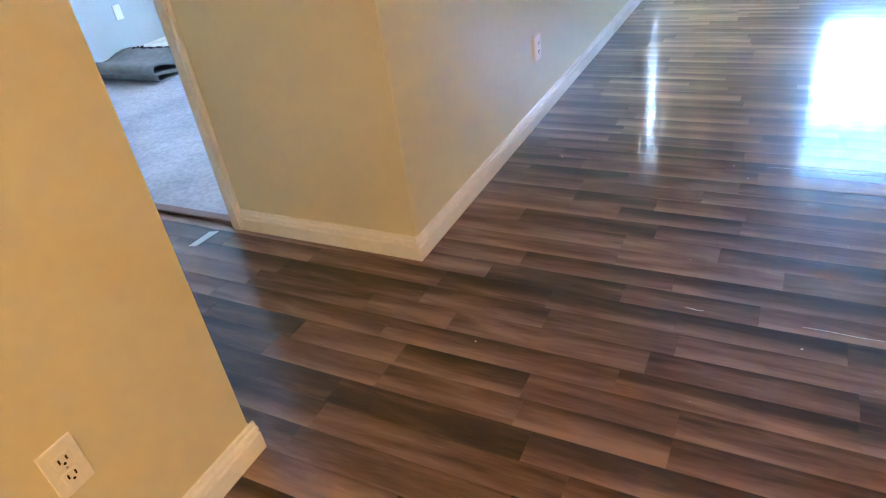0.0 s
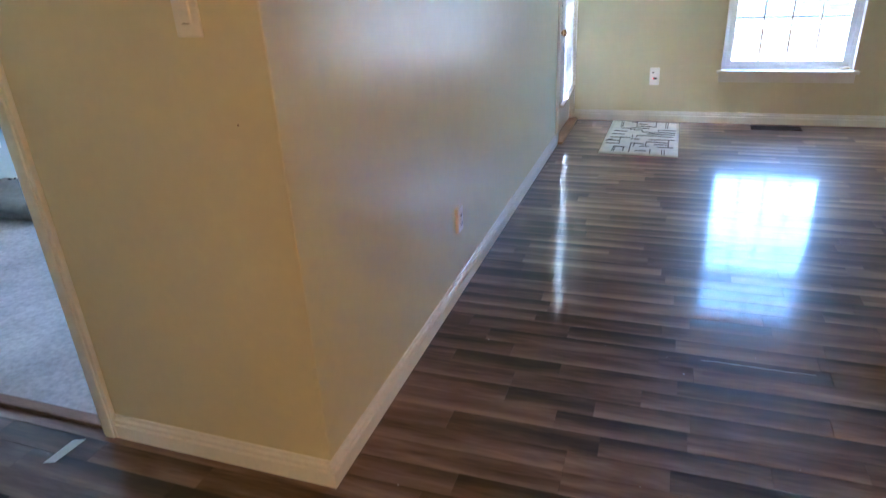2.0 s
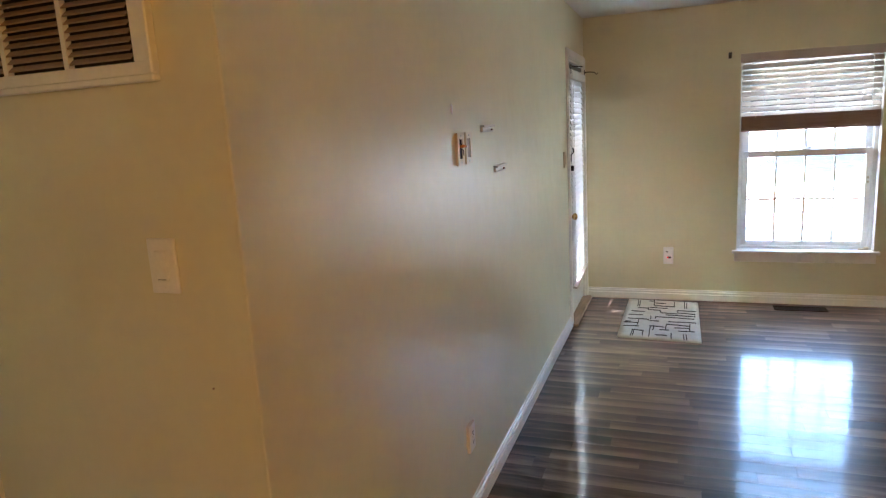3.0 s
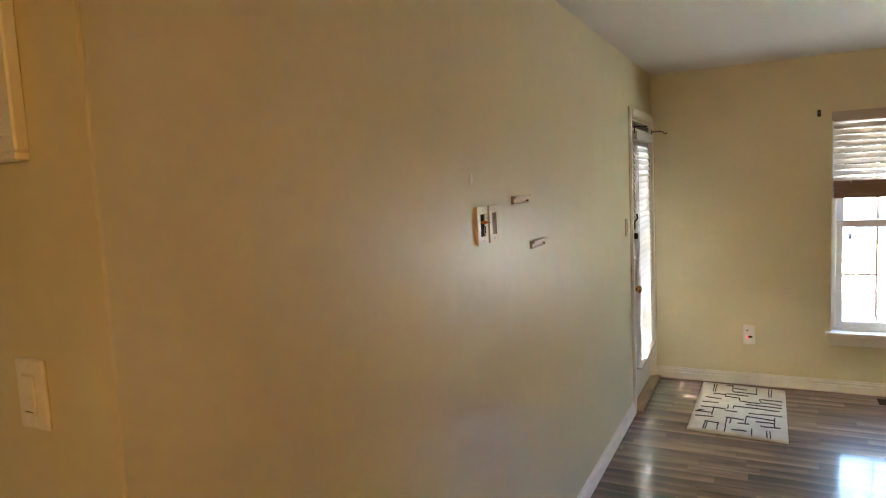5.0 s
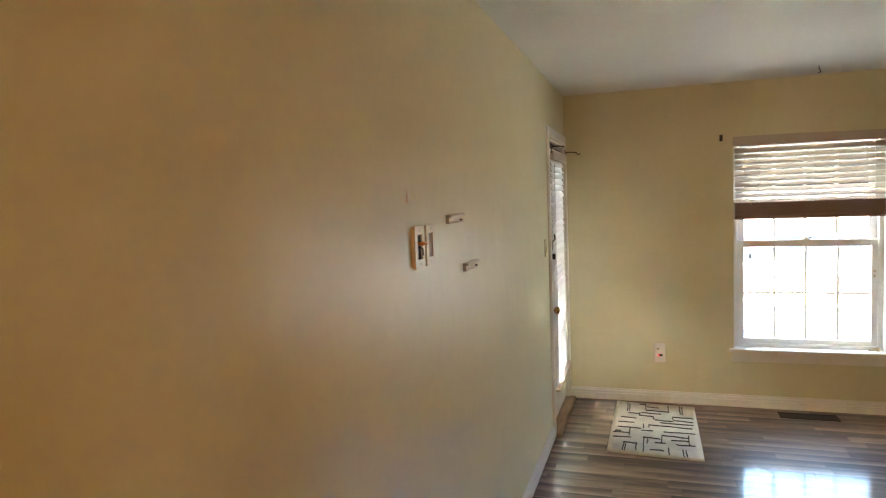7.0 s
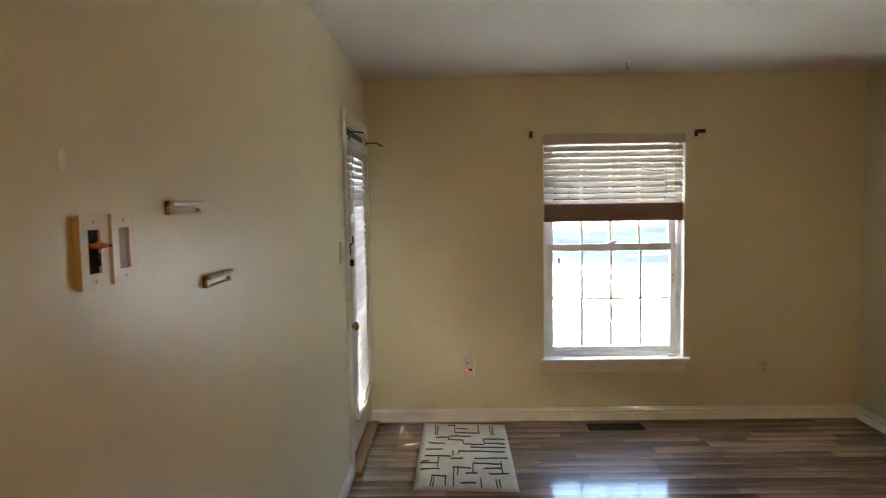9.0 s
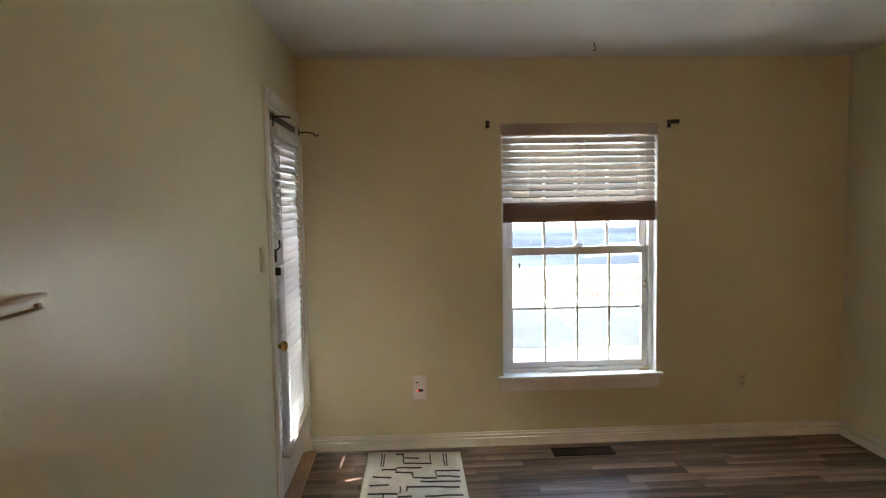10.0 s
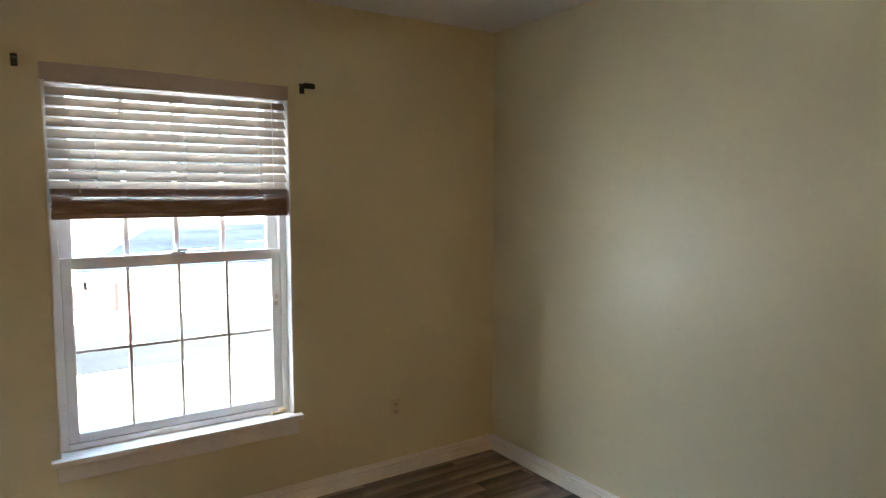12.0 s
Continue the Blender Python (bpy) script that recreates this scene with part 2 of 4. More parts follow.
RED_LED = material("red_led", (0.6, 0.02, 0.02), rough=0.3, bump=0.0)
_led = RED_LED.node_tree.nodes["Principled BSDF"]
_led.inputs["Emission Color"].default_value, _led.inputs["Emission Strength"].default_value = (1, 0.03, 0.03, 1), 1.5


# ---------------------------------------------------------------- mesh helpers
def box(bm, x0, x1, y0, y1, z0, z1, bevel=0.0, seg=1):
    vs = [bm.verts.new((x, y, z)) for x in (x0, x1) for y in (y0, y1) for z in (z0, z1)]
    quads = ((0, 1, 3, 2), (4, 6, 7, 5), (0, 4, 5, 1), (2, 3, 7, 6), (0, 2, 6, 4), (1, 5, 7, 3))
    fs = [bm.faces.new([vs[i] for i in q]) for q in quads]
    if bevel:
        es = list({e for f in fs for e in f.edges})
        bmesh.ops.bevel(bm, geom=es, offset=bevel, segments=seg, affect="EDGES", profile=0.5)
    return bm


def boxes(*rows, bevel=0.0, seg=1):
    bm = bmesh.new()
    for r in rows:
        box(bm, *r, bevel=bevel, seg=seg)
    return bm


def tube(bm, points, r, n=8, caps=True, radii=None):
    """A round bar along points."""
    pts = [Vector(p) for p in points]
    rings = []
    for i, p in enumerate(pts):
        d = (pts[min(i + 1, len(pts) - 1)] - pts[max(i - 1, 0)]).normalized()
        a = d.orthogonal().normalized() if i == 0 else (rings_a - d * rings_a.dot(d)).normalized()
        rings_a = a
        b = d.cross(a)
        rad = radii[i] if radii else r
        rings.append([bm.verts.new(p + (a * math.cos(2 * math.pi * k / n) + b * math.sin(2 * math.pi * k / n)) * rad) for k in range(n)])
    for q, s in zip(rings, rings[1:]):
        for k in range(n):
            bm.faces.new((q[k], q[(k + 1) % n], s[(k + 1) % n], s[k]))
    if caps:
        bm.faces.new(rings[0][::-1])
        bm.faces.new(rings[-1])
    return bm


def extrude_profile(profile, axis, a, b):
    """A closed outline swept straight: axis 'x' takes (y, z) pairs, 'y' takes (x, z)."""
    bm = bmesh.new()

    def put(t, u, v):
        return (t, u, v) if axis == "x" else (u, t, v)

    first = [bm.verts.new(put(a, u, v)) for u, v in profile]
    last = [bm.verts.new(put(b, u, v)) for u, v in profile]
    n = len(profile)
    for i in range(n):
        bm.faces.new((first[i], first[(i + 1) % n], last[(i + 1) % n], last[i]))
    bm.faces.new(first[::-1])
    bm.faces.new(last)
    bmesh.ops.recalc_face_normals(bm, faces=bm.faces)
    return bm


def mesh_of(name, bm, mat, smooth=False):
    bmesh.ops.recalc_face_normals(bm, faces=bm.faces)
    me = bpy.data.meshes.new(name)
    bm.to_mesh(me)
    bm.free()
    me.materials.append(mat)
    if smooth:
        for p in me.polygons:
            p.use_smooth = True
    return me


def part(name, bm, mat, parent=None, label="", smooth=False):
    ob = new(name, mesh_of(name, bm, mat, smooth))
    if parent is not None:
        ob.parent = parent
    return tagged(ob, label)


def thing(name, at, label, category, group="", kind="", turn=(0, 0, 0)):
    ob = new(name)
    ob.empty_display_size = 0.1
    ob.matrix_world = pose(*at, *turn)
    return tagged(ob, label, category, group, kind)


def structure(name, bm, mat, label, category):
    return tagged(part(name, bm, mat), label, category, kind="structure")


# ---------------------------------------------------------------- the large structure
WX, EX, NY, SY, H = -1.080, 2.382, 6.33, -5.2, 2.44   # living room
OY, LY = 1.535, 0.634                                # the two sides of the side passage
PX = -3.3                                            # its end
BX, BY = -4.85, 4.6                                  # carpeted room
T = 0.12
DX0, DX1 = -2.76, -1.96                              # doorway to the carpeted room
EY0, EY1 = 5.462, 6.29                                # opening of the glazed door
W0, W1, WZ0, WZ1 = 0.160, 1.154, 0.452, 2.02         # window opening

structure("wall_west", boxes((WX - T, WX, OY, EY0, 0, H), (WX - T, WX, EY0, EY1, 2.05, H), (WX - T, WX, EY1, NY, 0, H)), PAINT,
          "cream painted wall with semi-gloss sheen, marked and dented", "wall")
structure("wall_north", boxes((WX - T, W0, NY, NY + 0.16, 0, H), (W1, EX + T, NY, NY + 0.16, 0, H), (W0, W1, NY, NY + 0.16, 0, WZ0 - 0.028),
                              (W0, W1, NY, NY + 0.16, WZ1, H)), PAINT, "cream painted window wall", "wall")
structure("wall_east", boxes((EX, EX + T, SY, NY, 0, H)), PAINT, "bare cream painted wall", "wall")
structure("wall_south", boxes((WX - T, EX + T, SY - T, SY, 0, H)), PAINT, "bare cream painted wall", "wall")
structure("wall_hall_side", boxes((WX + 0.001 - T, WX + 0.001, SY, LY, 0, H)), PAINT, "cream painted wall end beside the passage, lit warm", "wall")
structure("wall_passage_north", boxes((DX1, WX - T, OY, OY + T, 0, H), (PX, DX0, OY, OY + T, 0, H), (DX0, DX1, OY, OY + T, 2.04, H)), PAINT,
          "cream painted passage wall lit orange by a warm lamp", "wall")
structure("wall_passage_south", boxes((PX, WX + 0.001 - T, LY - T, LY, 0, H)), PAINT, "cream painted passage wall", "wall")
structure("wall_passage_end", boxes((PX - T, PX, LY - T, OY + T, 0, H)), PAINT, "cream painted passage end wall", "wall")
structure("wall_bedroom_west", boxes((BX - T, BX, OY + T, BY + T, 0, H)), BEDPAINT, "grey-blue painted bedroom wall", "wall")
structure("wall_bedroom_south", boxes((BX, PX - T, OY, OY + T, 0, H)), BEDPAINT, "grey-blue painted bedroom wall", "wall")
structure("wall_bedroom_north", boxes((BX, -3.85, BY, BY + T, 0, H), (-2.75, WX - T, BY, BY + T, 0, H), (-3.85, -2.75, BY, BY + T, 0, 0.75),
                                      (-3.85, -2.75, BY, BY + T, 2.05, H)), BEDPAINT, "grey-blue painted bedroom wall with a window opening", "wall")
structure("ceiling", boxes((WX, EX, SY, NY, H, H + 0.1), (PX, WX, LY, OY, H, H + 0.1)), CEIL, "flat white painted ceiling", "ceiling")
structure("ceiling_bedroom", boxes((BX, WX - T, OY + T, BY, H, H + 0.1)), CEIL, "flat white painted bedroom ceiling", "ceiling")
structure("floor_carpet", boxes((BX, WX - T, OY + T * 0.45, BY, -0.03, 0.012)), CARPET, "pale worn carpet with grey traffic stains", "carpet floor")
structure("floor_slab", boxes((BX - T, EX + T, SY - T, NY + 0.16, -0.25, -0.03)), SUBFLOOR, "floor slab under the rooms", "floor")
structure("roof_slab", boxes((BX - T, EX + T, SY - T, BY + T, H + 0.1, H + 0.25), (WX - T, EX + T, BY + T, NY + 0.16, H + 0.1, H + 0.25)), SIDING, "flat roof slab closing the rooms", "roof")
GZ = -2.75
# Unseen roof, sized to let sun reach only the door's lower part.
structure("porch_roof", boxes((-2.74, WX - T, BY + T, NY + 0.6, H + 0.1, H + 0.25)), SIDING, "unseen roof added to keep sun off most of the glazed door", "roof")
# Unseen wall, added to block bright sky behind the door glass.
structure("porch_wall", boxes((-2.82, WX - T, NY + 0.6, NY + 0.72, -0.12, H + 0.1)), DARKWOOD, "unseen brown wall added to dim the view through the door glass", "wall")
structure("porch_deck", boxes((-2.55, WX - T, BY + T, NY + 0.6, -0.12, -0.03)), DARKWOOD, "plain porch deck outside the glazed door", "deck")
structure("house_lower_storey", boxes((BX - T, EX + T, SY - T, BY + T, GZ, -0.25), (WX - T, EX + T, BY + T, NY + 0.16, GZ, -0.25)), SIDING, "pale siding of the storey below", "building")


def base_profile(h=0.092, d=0.016):
    return [(0, 0), (d, 0), (d, h * 0.58), (d * 0.55, h * 0.61), (d * 0.55, h * 0.65), (d * 0.85, h * 0.70), (d * 0.80, h * 0.80), (d * 0.40, h * 0.86), (d * 0.36, h * 0.97), (d * 0.2, h), (0.0, h)]


def baseboard(side, a, b, at):
    """side: the way it faces, at: the wall plane."""
    p = base_profile()
    if side == "+x":
        bm = extrude_profile([(at + u, v) for u, v in p], "y", a, b)
    elif side == "-x":
        bm = extrude_profile([(at - u, v) for u, v in p], "y", a, b)
    elif side == "-y":
        bm = extrude_profile([(at - u, v) for u, v in p], "x", a, b)
    else:
        bm = extrude_profile([(at + u, v) for u, v in p], "x", a, b)
    return structure("baseboard", bm, TRIM, "white painted moulded baseboard, chipped on top", "baseboard")


baseboard("+x", OY - 0.016, EY0 - 0.0705, WX)
baseboard("-y", WX + 0.017, EX - 0.017, NY)
baseboard("-x", SY, NY, EX)
baseboard("+x", SY, LY + 0.016, WX + 0.001)
baseboard("-y", DX1 + 0.062, WX - 0.0005, OY)
baseboard("+y", PX, WX + 0.001 - 0.001, LY)
baseboard("+x", OY + T, BY, BX)
baseboard("-y", BX + 0.017, WX - T, BY)

# Rounded bead added so the corner shows a bright highlight line.
bm = bmesh.new()
tube(bm, [(WX - 0.004, OY + 0.004, 0.0), (WX - 0.004, OY + 0.004, H)], 0.0050, n=16)
structure("trim", bm, PAINT, "slim painted bead added to give the corner its bright highlight line", "corner bead")


def casing(name, label, axis, side, a, b, top, at, w=0.062, d=0.018):
    """Door casing with two legs and a head, as a thing with three boards."""
    c = thing(name, (0, 0, 0), label, "door casing", kind="structure")
    s = 1 if side > 0 else -1

    def board(x0, x1, z0, z1):
        lo, hi = sorted((at, at + s * d))
        lo2, hi2 = sorted((at + s * (d - 0.001), at + s * (d + 0.006)))
        m = 0.012
        if axis == "y":   # wall runs along y
            return boxes((lo, hi, x0, x1, z0, z1), (lo2, hi2, x0 + m, x1 - m, z0 + (m if z0 > 1 else 0), z1 - m), bevel=0.002)
        return boxes((x0, x1, lo, hi, z0, z1), (x0 + m, x1 - m, lo2, hi2, z0 + (m if z0 > 1 else 0), z1 - m), bevel=0.002)

    part("casing_leg", board(a - w, a, 0, top + w), TRIM, c)
    part("casing_leg", board(b, b + w, 0, top + w), TRIM, c)
    part("casing_head", board(a + 0.0005, b - 0.0005, top, top + w), TRIM, c)
    return c


casing("door_casing", "white painted casing round the open bedroom doorway", "x", -1, DX0, DX1, 2.04, OY)
tagged(part("door_jamb", boxes((DX0, DX0 + 0.018, OY + 0.002, OY + T - 0.002, 0, 2.022), (DX1 - 0.018, DX1, OY + 0.002, OY + T - 0.002, 0, 2.022),
                               (DX0, DX1, OY + 0.002, OY + T - 0.002, 2.022, 2.04)), TRIM), "white painted jamb of the open doorway", "door jamb", kind="structure")

# ---------------------------------------------------------------- glazed door in the west wall
def door_unit():
    casing("door_casing", "white painted casing round the glazed outside door", "y", 1, EY0, EY1, 2.05, WX, w=0.070, d=0.011)
    tagged(part("door_jamb", boxes((WX - T + 0.002, WX - 0.001, EY0, EY0 + 0.016, 0, 2.034), (WX - T + 0.002, WX - 0.001, EY1 - 0.016, EY1, 0, 2.034),
                                   (WX - T + 0.002, WX - 0.001, EY0, EY1, 2.034, 2.05)), TRIM), "white painted outside door jamb", "door jamb", kind="structure")
    y0, y1 = EY0 + 0.019, EY1 - 0.019
    xf, xb = WX - 0.026, WX - 0.070          # room face and outer face
    g0, g1, gz0, gz1 = y0 + 0.240, y1 - 0.100, 0.288, 1.90
    d = thing("door_1", (xf, y0, 0.012), "closed white outside door with tall glass and a blind hung on it", "door", kind="structure")
    inv = d.matrix_world.inverted()

    def add(name, bm, mat, parent=d, label="", smooth=False):
        bm.transform(inv)
        return part(name, bm, mat, parent, label, smooth)

    add("stile", boxes((xb, xf, y0, g0, 0.014, 2.026), bevel=0.002), DOORPAINT)
    add("stile", boxes((xb, xf, g1, y1, 0.014, 2.026), bevel=0.002), DOORPAINT)
    add("top_rail", boxes((xb, xf, g0, g1, gz1, 2.026)), DOORPAINT)
    add("bottom_rail", boxes((xb, xf, g0, g1, 0.014, gz0)), DOORPAINT)
    # The shadowed gap at the door head is put into this black strip.
    add("weather_strip", boxes((xf - 0.002, xf + 0.016, y0 - 0.002, y1 + 0.002, 1.996, 2.024)), BLACK, label="weather strip at the head of the door, the gap's shadow put into its black")
    fr = add("glass_frame", boxes((xf - 0.004, xf + 0.009, g0 - 0.012, g0 + 0.016, gz0 - 0.012, gz1 + 0.012),
                                  (xf - 0.004, xf + 0.009, g1 - 0.016, g1 + 0.012, gz0 - 0.012, gz1 + 0.012),
                                  (xf - 0.004, xf + 0.009, g0 + 0.016, g1 - 0.016, gz0 - 0.012, gz0 + 0.016),
                                  (xf - 0.004, xf + 0.009, g0 + 0.016, g1 - 0.016, gz1 - 0.016, gz1 + 0.012), bevel=0.003), VINYL)
    pane = add("pane", boxes((xf + 0.002, xf + 0.006, g0 + 0.016, g1 - 0.016, gz0 + 0.016, gz1 - 0.016)), GLASS, label="clear door glass")
    pane.visible_shadow = False
    # knob and deadbolt
    ky, kz = y0 + 0.060, 0.858
    bm = bmesh.new()
    tube(bm, [(xf, ky, kz), (xf + 0.006, ky, kz), (xf + 0.010, ky, kz), (xf + 0.012, ky, kz), (xf + 0.034, ky, kz), (xf + 0.042, ky, kz), (xf + 0.056, ky, kz),
              (xf + 0.066, ky, kz), (xf + 0.070, ky, kz)], 0.02, n=20, radii=[0.032, 0.032, 0.027, 0.012, 0.011, 0.024, 0.0275, 0.022, 0.012])
    add("knob", bm, BRASS, label="round aged brass knob", smooth=True)
    dz = 1.235
    bm = bmesh.new()
    tube(bm, [(xf, ky, dz), (xf + 0.010, ky, dz), (xf + 0.020, ky, dz), (xf + 0.022, ky, dz)], 0.03, n=20, radii=[0.032, 0.032, 0.026, 0.010])
    box(bm, xf + 0.020, xf + 0.052, ky - 0.008, ky + 0.006, dz - 0.020, dz + 0.020, bevel=0.003)
    add("deadbolt", bm, BLACK, label="black deadbolt with thumb turn")
    bm = boxes((xf, xf + 0.034, ky - 0.022, ky + 0.022, dz + 0.045, dz + 0.110), bevel=0.005)
    tube(bm, [(xf + 0.030, ky, dz + 0.10), (xf + 0.050, ky + 0.006, dz + 0.12), (xf + 0.046, ky + 0.008, dz + 0.155)], 0.005)
    add("latch", bm, BLACK, label="black surface latch above the deadbolt")
    return xf, g0, g1


def door_blind(xf, g0, g1):
    b = thing("door_blind", (xf, 5.88, 1.93), "white slatted blind on the door, bottom slats hanging crooked", "blind")
    inv = b.matrix_world.inverted()
    rng = random.Random(5)
    y0, y1 = g0 - 0.152, g1 + 0.024
    x = xf + 0.003

    def add(name, bm, mat, label="", smooth=False):
        bm.transform(inv)
        return part(name, bm, mat, b, label, smooth)

    add("headrail", boxes((x, x + 0.052, y0 - 0.008, y1 + 0.008, 1.905, 1.965), bevel=0.003), DOORPAINT, "white headrail with a curved valance")
    n = 37
    pitch = (1.888 - 0.325) / (n - 1)
    for i in range(n):
        z = 1.888 - i * pitch
        tilt = radians((-80 if i > 24 else -68) + rng.uniform(-2, 2))
        sag = rng.uniform(-0.004, 0.004)
        low = max(0.0, (i - 30) / 6.0)
        across = [(k / 4 - 0.5) * 0.053 for k in range(5)]
        outline = [(u, 0.003 * (1 - (u / 0.0265) ** 2) + 0.0012) for u in across] + [(u, 0.003 * (1 - (u / 0.0265) ** 2) - 0.0012) for u in reversed(across)]
        # the lowest slats are split at the cord hole and let a streak of sun through
        runs = ((0.0, 0.12, 0.24, 0.338), (0.366, 0.5, 0.66, 0.83, 1.0)) if i > 25 else ((0.0, 0.12, 0.3, 0.5, 0.7, 0.85, 1.0),)
        bm = bmesh.new()
        for cuts in runs:
            rings = []
            for f in cuts:
                zz = z + sag * (f - 0.5) + low * (0.050 * f - 0.012) + 0.003 * low * math.sin(9 * f + i)
                yy = y0 + f * (y1 - y0)
                rings.append([bm.verts.new((x + 0.021 + u * math.cos(tilt) - v * math.sin(tilt), yy, zz + u * math.sin(tilt) + v * math.cos(tilt))) for u, v in outline])
            m = len(outline)
            for p, q in zip(rings, rings[1:]):
                for k in range(m):
                    bm.faces.new((p[k], p[(k + 1) % m], q[(k + 1) % m], q[k]))
            bm.faces.new(rings[0][::-1])
            bm.faces.new(rings[-1])
        add("slat", bm, DOORSLAT)
    bm = bmesh.new()
    pts = [(x + 0.031, y0, 0.278), (x + 0.032, y0 + 0.3, 0.298), (x + 0.034, y1, 0.332)]
    for p, q in zip(pts, pts[1:]):
        vs = [bm.verts.new((v[0] + dx, v[1], v[2] + dz)) for v in (p, q) for dx, dz in ((-0.024, -0.008), (0.024, -0.008), (0.024, 0.008), (-0.024, 0.008))]
        for f in ((0, 1, 2, 3), (7, 6, 5, 4), (0, 4, 5, 1), (1, 5, 6, 2), (2, 6, 7, 3), (3, 7, 4, 0)):
            bm.faces.new([vs[k] for k in f])
    add("bottom_rail", bm, SLAT)
    for f in (0.14, 0.86):
        bm = bmesh.new()
        yy = y0 + f * (y1 - y0)
        for dx in (0.007, 0.038):
            tube(bm, [(x + dx, yy, 1.9), (x + dx, yy, 0.27)], 0.0012, n=5)
        add("ladder_cord", bm, CORD)


xf_, g0_, g1_ = door_unit()
door_blind(xf_, g0_, g1_)
tagged(part("blind_hold_down", boxes((WX - 0.026, WX + 0.010, EY1 - 0.075, EY1 - 0.052, 1.118, 1.150), bevel=0.004, seg=2), PLATE), "small white blind hold-down on the door edge", "blind bracket")


def rod_hook(y, reach, curl):
    """Black curtain rod bracket on the door casing."""
    z = 1.985
    h = thing("curtain_rod_bracket", (WX + 0.024, y, z), "black curtain rod bracket screwed above the door", "bracket", group="curtain rod brackets over the door")
    part("plate", boxes((0.0, 0.004, -0.010, 0.010, -0.045, 0.020), bevel=0.001), BLACK, h)
    bm = bmesh.new()
    pts = [(0.002, 0, 0), (reach * 0.5, 0.004, 0.002), (reach, 0.010, -0.004)]
    if curl:
        pts += [(reach + 0.008, 0.012, -0.016), (reach + 0.020, 0.014, -0.020), (reach + 0.028, 0.016, -0.010)]
    tube(bm, pts, 0.0042, n=8)
    part("arm", bm, BLACK, h, smooth=True)


rod_hook(EY0 + 0.02, 0.085, False)
rod_hook(EY1 - 0.09, 0.085, True)
tagged(part("threshold_strip", boxes((WX - 0.03, WX + 0.055, EY0 - 0.04, EY1 + 0.012, 0.0, 0.020), bevel=0.006, seg=2), OAK), "worn oak threshold strip under the outside door", "threshold", kind="structure")
tagged(part("threshold_strip", boxes((DX0 + 0.002, DX1 - 0.002, OY + 0.004, OY + 0.052, 0.0, 0.016), bevel=0.005, seg=2), DARKWOOD), "dark wooden strip between planks and carpet", "threshold", kind="structure")


# ---------------------------------------------------------------- window
def window():
    w = thing("window_1", ((W0 + W1) / 2, NY + 0.1, WZ0), "white double-hung window with grilles and a painted sill", "window", kind="structure")
    inv = w.matrix_world.inverted()

    def add(name, bm, mat, label="", parent=w, smooth=False):
        bm.transform(inv)
        return part(name, bm, mat, parent, label, smooth)

    f0, f1 = NY + 0.060, NY + 0.150
    fw = 0.036
    add("window_frame", boxes((W0, W0 + fw, f0, f1, WZ0, WZ1), (W1 - fw, W1, f0, f1, WZ0, WZ1), (W0 + fw, W1 - fw, f0, f1, WZ1 - fw, WZ1),
                              (W0 + fw, W1 - fw, f0, f1, WZ0, WZ0 + 0.028), bevel=0.002), VINYL)
    add("reveal", boxes((W0 + 0.0005, W0 + 0.006, NY - 0.002, f0, WZ0, WZ1), (W1 - 0.006, W1 - 0.0005, NY - 0.002, f0, WZ0, WZ1), (W0 + 0.006, W1 - 0.006, NY - 0.002, f0, WZ1 - 0.006, WZ1 - 0.0005)), TRIM)
    sx0, sx1 = W0 + fw, W1 - fw

    def sash(name, y0, y1, z0, z1, stile, low, high, mw, label):
        s = add(name, boxes((sx0, sx0 + stile, y0, y1, z0, z1), (sx1 - stile, sx1, y0, y1, z0, z1), (sx0 + stile, sx1 - stile, y0, y1, z0, z0 + low),
                            (sx0 + stile, sx1 - stile, y0, y1, z1 - high, z1), bevel=0.003), VINYL, label)
        gx0, gx1, gz0, gz1 = sx0 + stile, sx1 - stile, z0 + low, z1 - high
        ym = (y0 + y1) / 2
        p = add("pane", boxes((gx0, gx1, ym - 0.002, ym + 0.002, gz0, gz1)), GLASS, "clear window glass", s)
        p.visible_shadow = False
        for k in (1, 2, 3):
            gx = gx0 + (gx1 - gx0) * k / 4
            add("muntin", boxes((gx - mw, gx + mw, ym - 0.009, ym + 0.009, gz0, gz1), bevel=0.002), VINYL, parent=s)
        gz = (gz0 + gz1) / 2
        add("muntin", boxes((gx0, gx1, ym - 0.0075, ym + 0.0075, gz - 0.0065, gz + 0.0065), bevel=0.002), VINYL, parent=s)
        return s, (gx0, gx1, gz0, gz1, y0)

    lower, g = sash("lower_sash", f0 + 0.008, f0 + 0.038, WZ0 + 0.028, 1.262, 0.042, 0.038, 0.050, 0.0070, "lower sash with a two by four grille")
    sash("upper_sash", f0 + 0.044, f0 + 0.074, 1.215, WZ1 - fw, 0.050, 0.045, 0.040, 0.0105, "upper sash half behind the blind")
    # sash lock, tilt latch, mark on the glass
    xm = (W0 + W1) / 2
    bm = boxes((xm - 0.030, xm + 0.030, f0 + 0.010, f0 + 0.034, 1.262, 1.270), bevel=0.002)
    tube(bm, [(xm, f0 + 0.02, 1.268), (xm, f0 + 0.02, 1.280)], 0.011, n=12)
    box(bm, xm - 0.004, xm + 0.040, f0 + 0.012, f0 + 0.022, 1.272, 1.281, bevel=0.002)
    add("sash_lock", bm, VINYL, "white sash lock", lower)
    add("mark", boxes((g[0] + 0.040, g[0] + 0.052, f0 + 0.018, f0 + 0.0205, 1.125, 1.160), bevel=0.001), DARK, "small dark sticker on the glass", lower)
